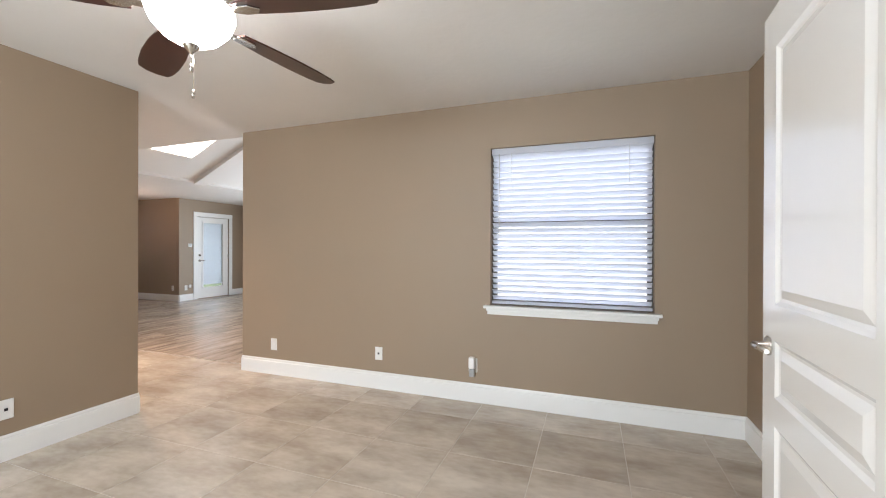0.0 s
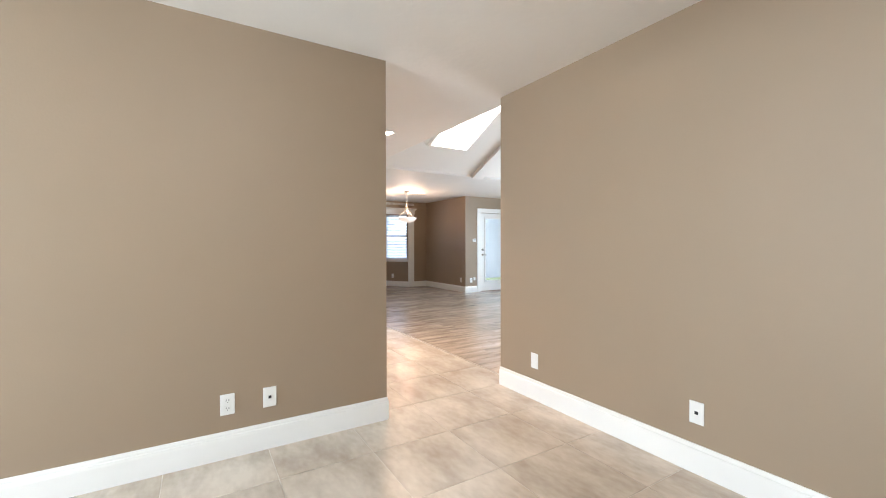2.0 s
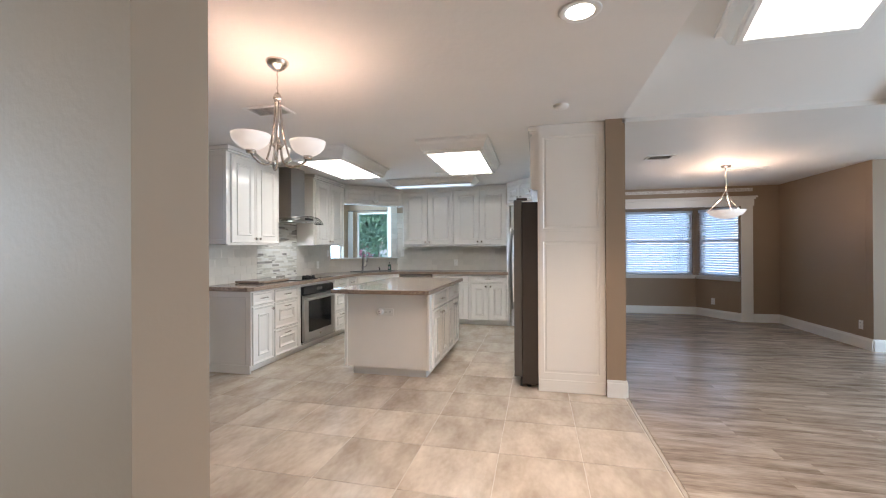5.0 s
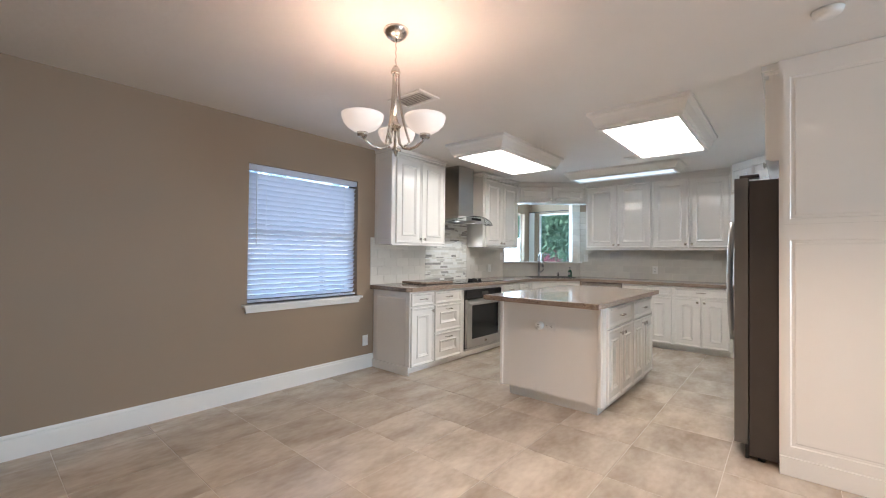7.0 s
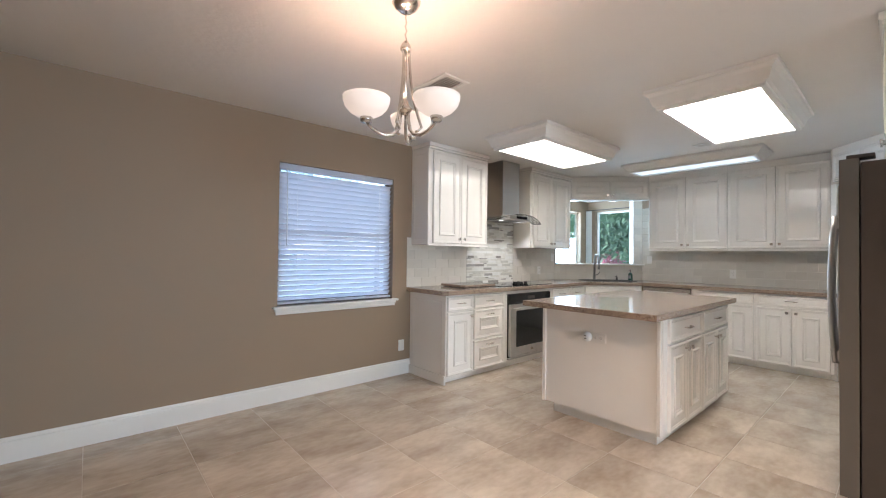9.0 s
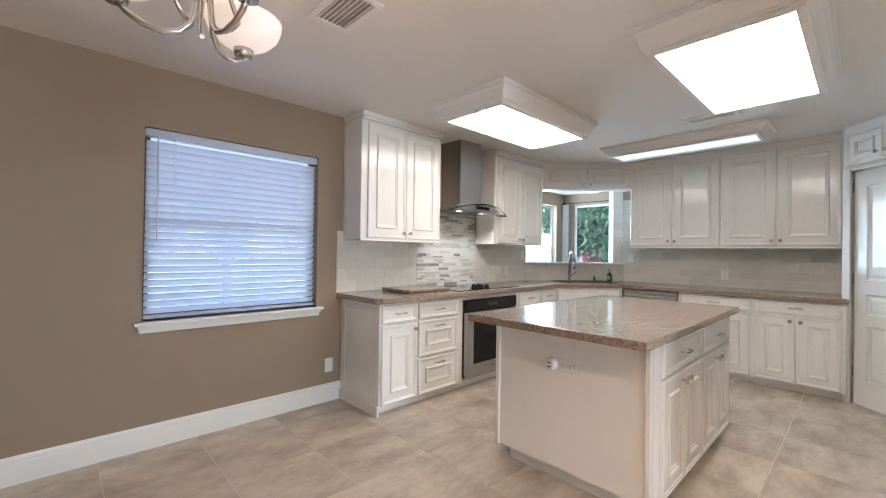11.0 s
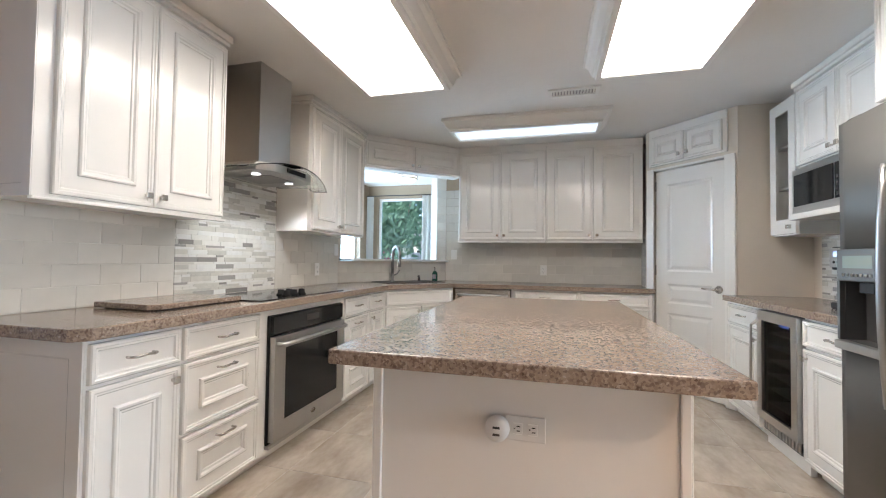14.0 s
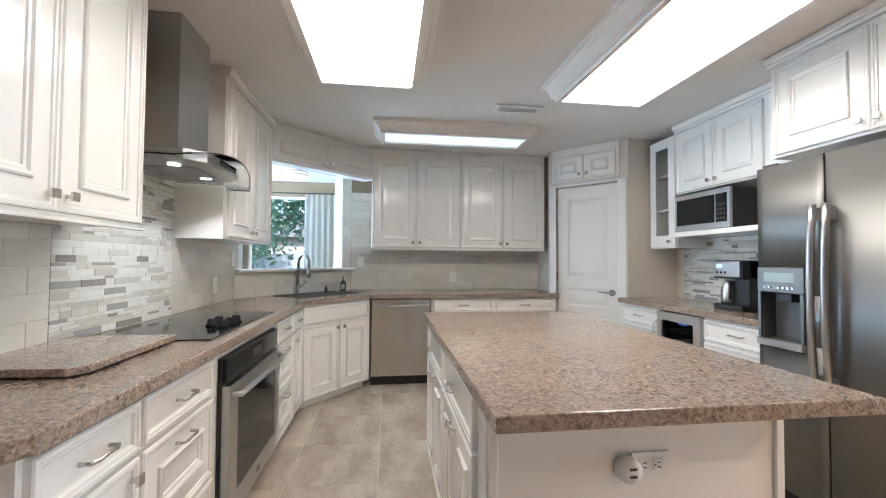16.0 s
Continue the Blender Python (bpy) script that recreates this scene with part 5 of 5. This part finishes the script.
# ceiling fan
fan = thing("ceiling_fan", "ceiling fan with five dark wooden blades and a lit glass bowl", "ceiling fan", pose(-1.375, 1.465, 0))
part("motor", lathe(bm_new(), [(0.0, 2.205), (0.10, 2.205), (0.135, 2.225), (0.15, 2.27), (0.14, 2.32), (0.09, 2.35), (0.06, 2.36), (0.06, 2.40), (0.09, 2.438), (0, 2.438)], 32), NICKEL, fan, "polished nickel motor housing")
part("bowl", lathe(bm_new(), [(0, 2.055), (0.05, 2.062), (0.10, 2.09), (0.14, 2.135), (0.157, 2.18), (0.155, 2.204), (0, 2.204)], 36), BOWL, fan, "glowing white glass bowl")
part("finial", lathe(bm_new(), [(0, 2.02), (0.008, 2.025), (0.014, 2.035), (0.03, 2.05), (0.032, 2.064), (0, 2.064)], 16), NICKEL, fan)
for a in (83, 155, 227, 299, 11):
    R = pose(0, 0, 0, 0, 0, a)
    b = bm_new()
    pts = [(0.20, -0.05), (0.30, -0.068), (0.45, -0.083), (0.60, -0.085), (0.70, -0.076), (0.745, -0.062), (0.765, -0.02), (0.765, 0.03), (0.74, 0.066), (0.68, 0.078), (0.55, 0.085), (0.40, 0.08), (0.28, 0.065), (0.20, 0.05)]
    prism(b, pts, -0.004, 0.004)
    blade = part("blade", b, BLADE, fan, "dark cherry wood blade", at=R @ pose(0, 0, 2.185, 11))
    k = bm_new()
    box(k, 0.145, 0.20, -0.018, 0.018, -0.012, -0.005, bev=0.003)
    prism(k, [(0.19, -0.02), (0.22, -0.038), (0.265, -0.038), (0.295, 0.0), (0.265, 0.038), (0.22, 0.038), (0.19, 0.02)], -0.013, -0.0045, bev=0.002)
    part("blade_bracket", k, NICKEL, blade)
for x, z0, z1 in ((0.0, 1.95, 1.985), (0.012, 1.845, 1.88)):
    c_ = part("pull_chain", tube(bm_new(), [(x, 0, 2.03), (x, 0, z1)], 0.0014, 5), NICKEL, fan)
    part("pull_knob", lathe(bm_new(), [(0, z0), (0.006, z0 + 0.002), (0.007, z1 - 0.01), (0.003, z1), (0, z1)], 10, (x, 0, 0)), NICKEL, c_)


# ---- outdoors ----
solid("ground", bx(-120, 110, -120, 120, -0.5, -0.2), GRASS, "green lawn round the house", "ground")


def tree(x, y, h, spread, leafmat, label, seed, n=900, name="tree"):
    rnd = random.Random(seed)
    t = thing(name, label, "tree", pose(x, y, -0.2))
    tr = bm_new()
    tube(tr, [(0, 0, 0), (0.05, 0.03, h * 0.25), (0.0, 0.1, h * 0.5), (0.08, 0.05, h * 0.8)], [0.14, 0.11, 0.08, 0.03], 8)
    for k in range(7):
        a, z = rnd.uniform(0, 6.28), h * rnd.uniform(0.25, 0.6)
        tube(tr, [(0.02, 0.05, z), (0.4 * spread * math.cos(a), 0.4 * spread * math.sin(a), z + 0.15 * h), (0.8 * spread * math.cos(a), 0.8 * spread * math.sin(a), z + 0.3 * h)], [0.05, 0.035, 0.012], 6)
    part("trunk", tr, BARK, t)
    verts, faces = [], []
    for c in range(26):
        a, r, z = rnd.uniform(0, 6.28), spread * math.sqrt(rnd.random()), h * rnd.uniform(0.38, 1.0)
        cx, cy = r * math.cos(a), r * math.sin(a)
        for k in range(n // 26):
            p = Vector((cx + rnd.gauss(0, 0.28 * spread * 0.6), cy + rnd.gauss(0, 0.28 * spread * 0.6), z + rnd.gauss(0, 0.09 * h)))
            u = Vector((rnd.uniform(-1, 1), rnd.uniform(-1, 1), rnd.uniform(-1, 1))).normalized()
            w = u.orthogonal().normalized()
            s = rnd.uniform(0.07, 0.15)
            i = len(verts)
            verts += [p - u * s, p + w * s * 0.5, p + u * s, p - w * s * 0.5]
            faces.append((i, i + 1, i + 2, i + 3))
    me = bpy.data.meshes.new("crown")
    me.from_pydata([v[:] for v in verts], [], faces)
    me.materials.append(leafmat)
    o = new("crown", me)
    o.parent = t


tree(-17.5, -3.2, 5.5, 2.0, LEAF, "leafy green garden tree behind the nook", 1, 9000)
tree(-20.5, -6.5, 6.0, 2.4, LEAF, "leafy green garden tree", 2, 8000)
tree(-22.0, -5.6, 2.8, 0.9, PINK, "pink flowering shrub tree", 3, 2600, "flowering_shrub")
tree(-8.0, -9.5, 4.5, 2.2, LEAF, "leafy tree outside the kitchen window", 4, 3600)
tree(-12.5, -11, 4.8, 2.4, LEAF, "leafy tree outside the kitchen window", 5, 3200)
tree(-5.0, -10, 4.6, 2.2, LEAF, "leafy tree outside the kitchen window", 6, 3200)
tree(-24, 9.5, 6.5, 2.6, LEAF, "leafy tree across the garden", 7, 2600)


def house(x, y, rz, w, d, label, wins):
    h = thing("house", label, "house", pose(x, y, -0.2, 0, 0, rz))
    part("wall", bx(-w / 2, w / 2, 0, d, 0, 2.9), BRICKM, h)
    r = bm_new()
    prism(r, [(-0.5, 2.85), (d + 0.5, 2.85), (d / 2, 4.9)], -w / 2 - 0.4, w / 2 + 0.4)
    part("roof", r, ROOFM, h, at=Matrix(((0, 0, 1, 0), (1, 0, 0, 0), (0, 1, 0, 0), (0, 0, 0, 1))))
    for a in wins:
        wi = part("window", bx(a - 0.5, a + 0.5, -0.03, -0.002, 1.1, 2.1), TRIM, h)
        part("pane", bx(a - 0.44, a + 0.44, -0.04, -0.031, 1.16, 2.04), BLACKGLASS, wi)


house(-32, 2, 90, 26, 8, "pale brick house across the garden", (-9, -5, -1, 3, 7))
fe = thing("fence", "weathered board garden fence", "fence", pose(-26, -14, -0.2))
fme = finish("board", bx(-0.01, 0.01, 0.004, 0.136, 0, 1.75), FENCE)
for i in range(220):
    o = new("board", fme)
    o.parent = fe
    o.matrix_basis = pose(0, i * 0.14, 0)
nh = thing("neighbour_wall", "pale neighbouring house wall with a window", "house", pose(-0.2, 7.2, -0.2))
part("wall", bx(-3.0, 9, 0, 0.3, 0, 3.1), mat("pale_siding", (0.72, 0.68, 0.66), 0.8, spread=0.06), nh)
nw = part("window", bx(0.05, 1.15, -0.03, -0.002, 1.0, 2.0), TRIM, nh)
part("pane", bx(0.12, 1.08, -0.04, -0.031, 1.07, 1.93), GREYP, nw)

# ---- pieces of the setting: wall tiles, mosaic, floor tiles, planks ----
tile_me = finish("tile", bx(0.001, 0.199, -0.006, -0.0005, 0.001, 0.0985, bev=0.0015), SUBWAY)


def clad(parent_name, m, length, z0, rows, skip=None):
    """Marble tiles in running bond against a wall; each is a piece of it."""
    host = bpy.data.objects[parent_name]
    for r in range(rows):
        x = -0.1 if r % 2 else 0.0
        while x < length - 0.02:
            a, b = max(x, 0.0), min(x + 0.2, length)
            if b - a > 0.03 and not (skip and skip(a, b, z0 + 0.1 * r)):
                o = new("tile", tile_me)
                o.parent = host
                o.matrix_parent_inverse = host.matrix_basis.inverted()
                o.matrix_basis = m @ pose(a, 0, z0 + 0.1 * r) @ Matrix.Diagonal(((b - a) / 0.2, 1, 1, 1))
            x += 0.2


TZ = 0.918
BED = mat("white_grout_bed", (0.66, 0.63, 0.57), 0.7, spread=0.05)
for nm, bm_, lab in (("left", bx(-9.118, -6.345, -0.6145, -0.6115, TZ - 0.002, 1.45), "window wall"), ("hood", bx(-8.13, -7.243, -0.6114, -0.6112, 1.45, 1.77), "hood"),
                     ("far", bx(-10.1895, -10.1865, 0.26, 2.455, TZ - 0.002, 1.42), "far wall"), ("right", bx(-9.0, -7.5, 3.4465, 3.4495, TZ - 0.002, 1.5), "coffee corner")):
    solid("backsplash_bed_" + nm, bm_, BED, "pale grout behind the tiles of the " + lab, "grout")
clad("wall_kitchen_far", pose(-10.19, 0.255, 0, 0, 0, 90), 2.19, TZ, 5, lambda a, b, z: False)
clad("wall_kitchen_window", pose(-6.345, -0.615, 0, 0, 0, 180), 0.895, TZ, 5)
clad("wall_kitchen_window", pose(-8.13, -0.615, 0, 0, 0, 180), 0.98, TZ, 5)
clad("wall_sink_corner", along((-9.12, -0.615), (-10.19, 0.25))[0], n_diag, TZ, 2)
clad("wall_sink_corner", along((-9.12, -0.615), (-10.19, 0.25))[0] @ pose(n_diag - 0.135, 0, 0), 0.135, TZ + 0.2, 9)
clad("wall_kitchen_far", pose(-10.19, 0.255, 0, 0, 0, 90), 0.235, TZ + 0.5, 6)
clad("wall_pantry_return", pose(-10.19, 2.46, 0), 0.5, TZ, 5)
sl = bm_new()
prism(sl, [(-9.09, -0.56), (-10.16, 0.305), (-10.26, 0.18), (-9.20, -0.70)], 1.142, 1.165, bev=0.003)
solid("sill_ledge", sl, TRIM, "white ledge along the opening above the sink", "sill")


def mosaic(name, m, w, z0, z1, label, seed):
    rnd = random.Random(seed)
    verts, faces = [], []
    z, hs = z0, (0.015, 0.015, 0.03)
    while z < z1 - 0.01:
        h = rnd.choice(hs)
        x = -rnd.uniform(0, 0.08)
        while x < w:
            L = rnd.choice((0.06, 0.10, 0.15, 0.20))
            a, b = max(0, x), min(w, x + L)
            if b - a > 0.008:
                y, i = -0.006 - rnd.uniform(0, 0.0015), len(verts)
                e, z2 = 0.0008, min(z + h, z1)
                for yy, ins in ((-0.001, e), (y, e), (y - 0.0004, 2 * e)):
                    verts += [(a + ins, yy, z + ins), (b - ins, yy, z + ins), (b - ins, yy, z2 - ins), (a + ins, yy, z2 - ins)]
                for k in (0, 4):
                    for q in range(4):
                        faces.append((i + k + q, i + k + (q + 1) % 4, i + k + 4 + (q + 1) % 4, i + k + 4 + q))
                faces.append((i + 8, i + 9, i + 10, i + 11))
            x += L
        z += h
    me = bpy.data.meshes.new(name)
    me.from_pydata(verts, [], faces)
    me.materials.append(MOSAIC)
    ob = new(name, me)
    ob.matrix_basis = m
    return tagged(ob, label, "mosaic", kind="stuff")


mosaic("mosaic_tiles", pose(-7.243, -0.615, 0, 0, 0, 180), 0.885, TZ, 1.77, "glass and stone strip mosaic in white and grey behind the cooktop", 5)
mosaic("mosaic_tiles", pose(-9.0, 3.45, 0), 1.5, TZ, 1.50, "white and grey strip mosaic behind the coffee maker", 6)

ft = finish("tile", bx(0.0022, 0.5078, 0.0022, 0.5078, -0.005, 0.0, bev=0.0008), TILE)


def floor_tiles(host_name, x0, x1, y0, y1):
    host = bpy.data.objects[host_name]
    gx, gy, s = -4.79, 0.625, 0.51
    for i in range(math.floor((x0 - gx) / s), math.ceil((x1 - gx) / s)):
        for j in range(math.floor((y0 - gy) / s), math.ceil((y1 - gy) / s)):
            a, b, c, d = max(gx + i * s, x0), min(gx + i * s + s, x1), max(gy + j * s, y0), min(gy + j * s + s, y1)
            if b - a > 0.03 and d - c > 0.03:
                o = new("tile", ft)
                o.parent = host
                o.matrix_basis = pose(a, c, 0) @ Matrix.Diagonal(((b - a) / s, (d - c) / s, 1, 1))


floor_tiles("floor", -10.2, 1.085, -0.615, 3.645)
pk = [finish("plank", bx(0.0006, 0.1494, 0.0006, L - 0.0006, -0.005, 0.0, bev=0.0008), WOOD) for L in (0.9, 1.2, 1.5)]
host = bpy.data.objects["floor_living"]
rnd = random.Random(11)
x = -11.6
while x < -3.4:
    y = 3.68 - rnd.uniform(0, 0.0)
    first = True
    while y < 9.1:
        k = rnd.randrange(3)
        L = (0.9, 1.2, 1.5)[k]
        if first:
            L *= rnd.uniform(0.3, 1.0)
            first = False
        if y < 7.4 or x > -8.9:
            o = new("plank", pk[k])
            o.parent = host
            o.matrix_basis = pose(x, y, 0) @ Matrix.Diagonal((1, L / (0.9, 1.2, 1.5)[k], 1, 1))
        y += L
    x += 0.15
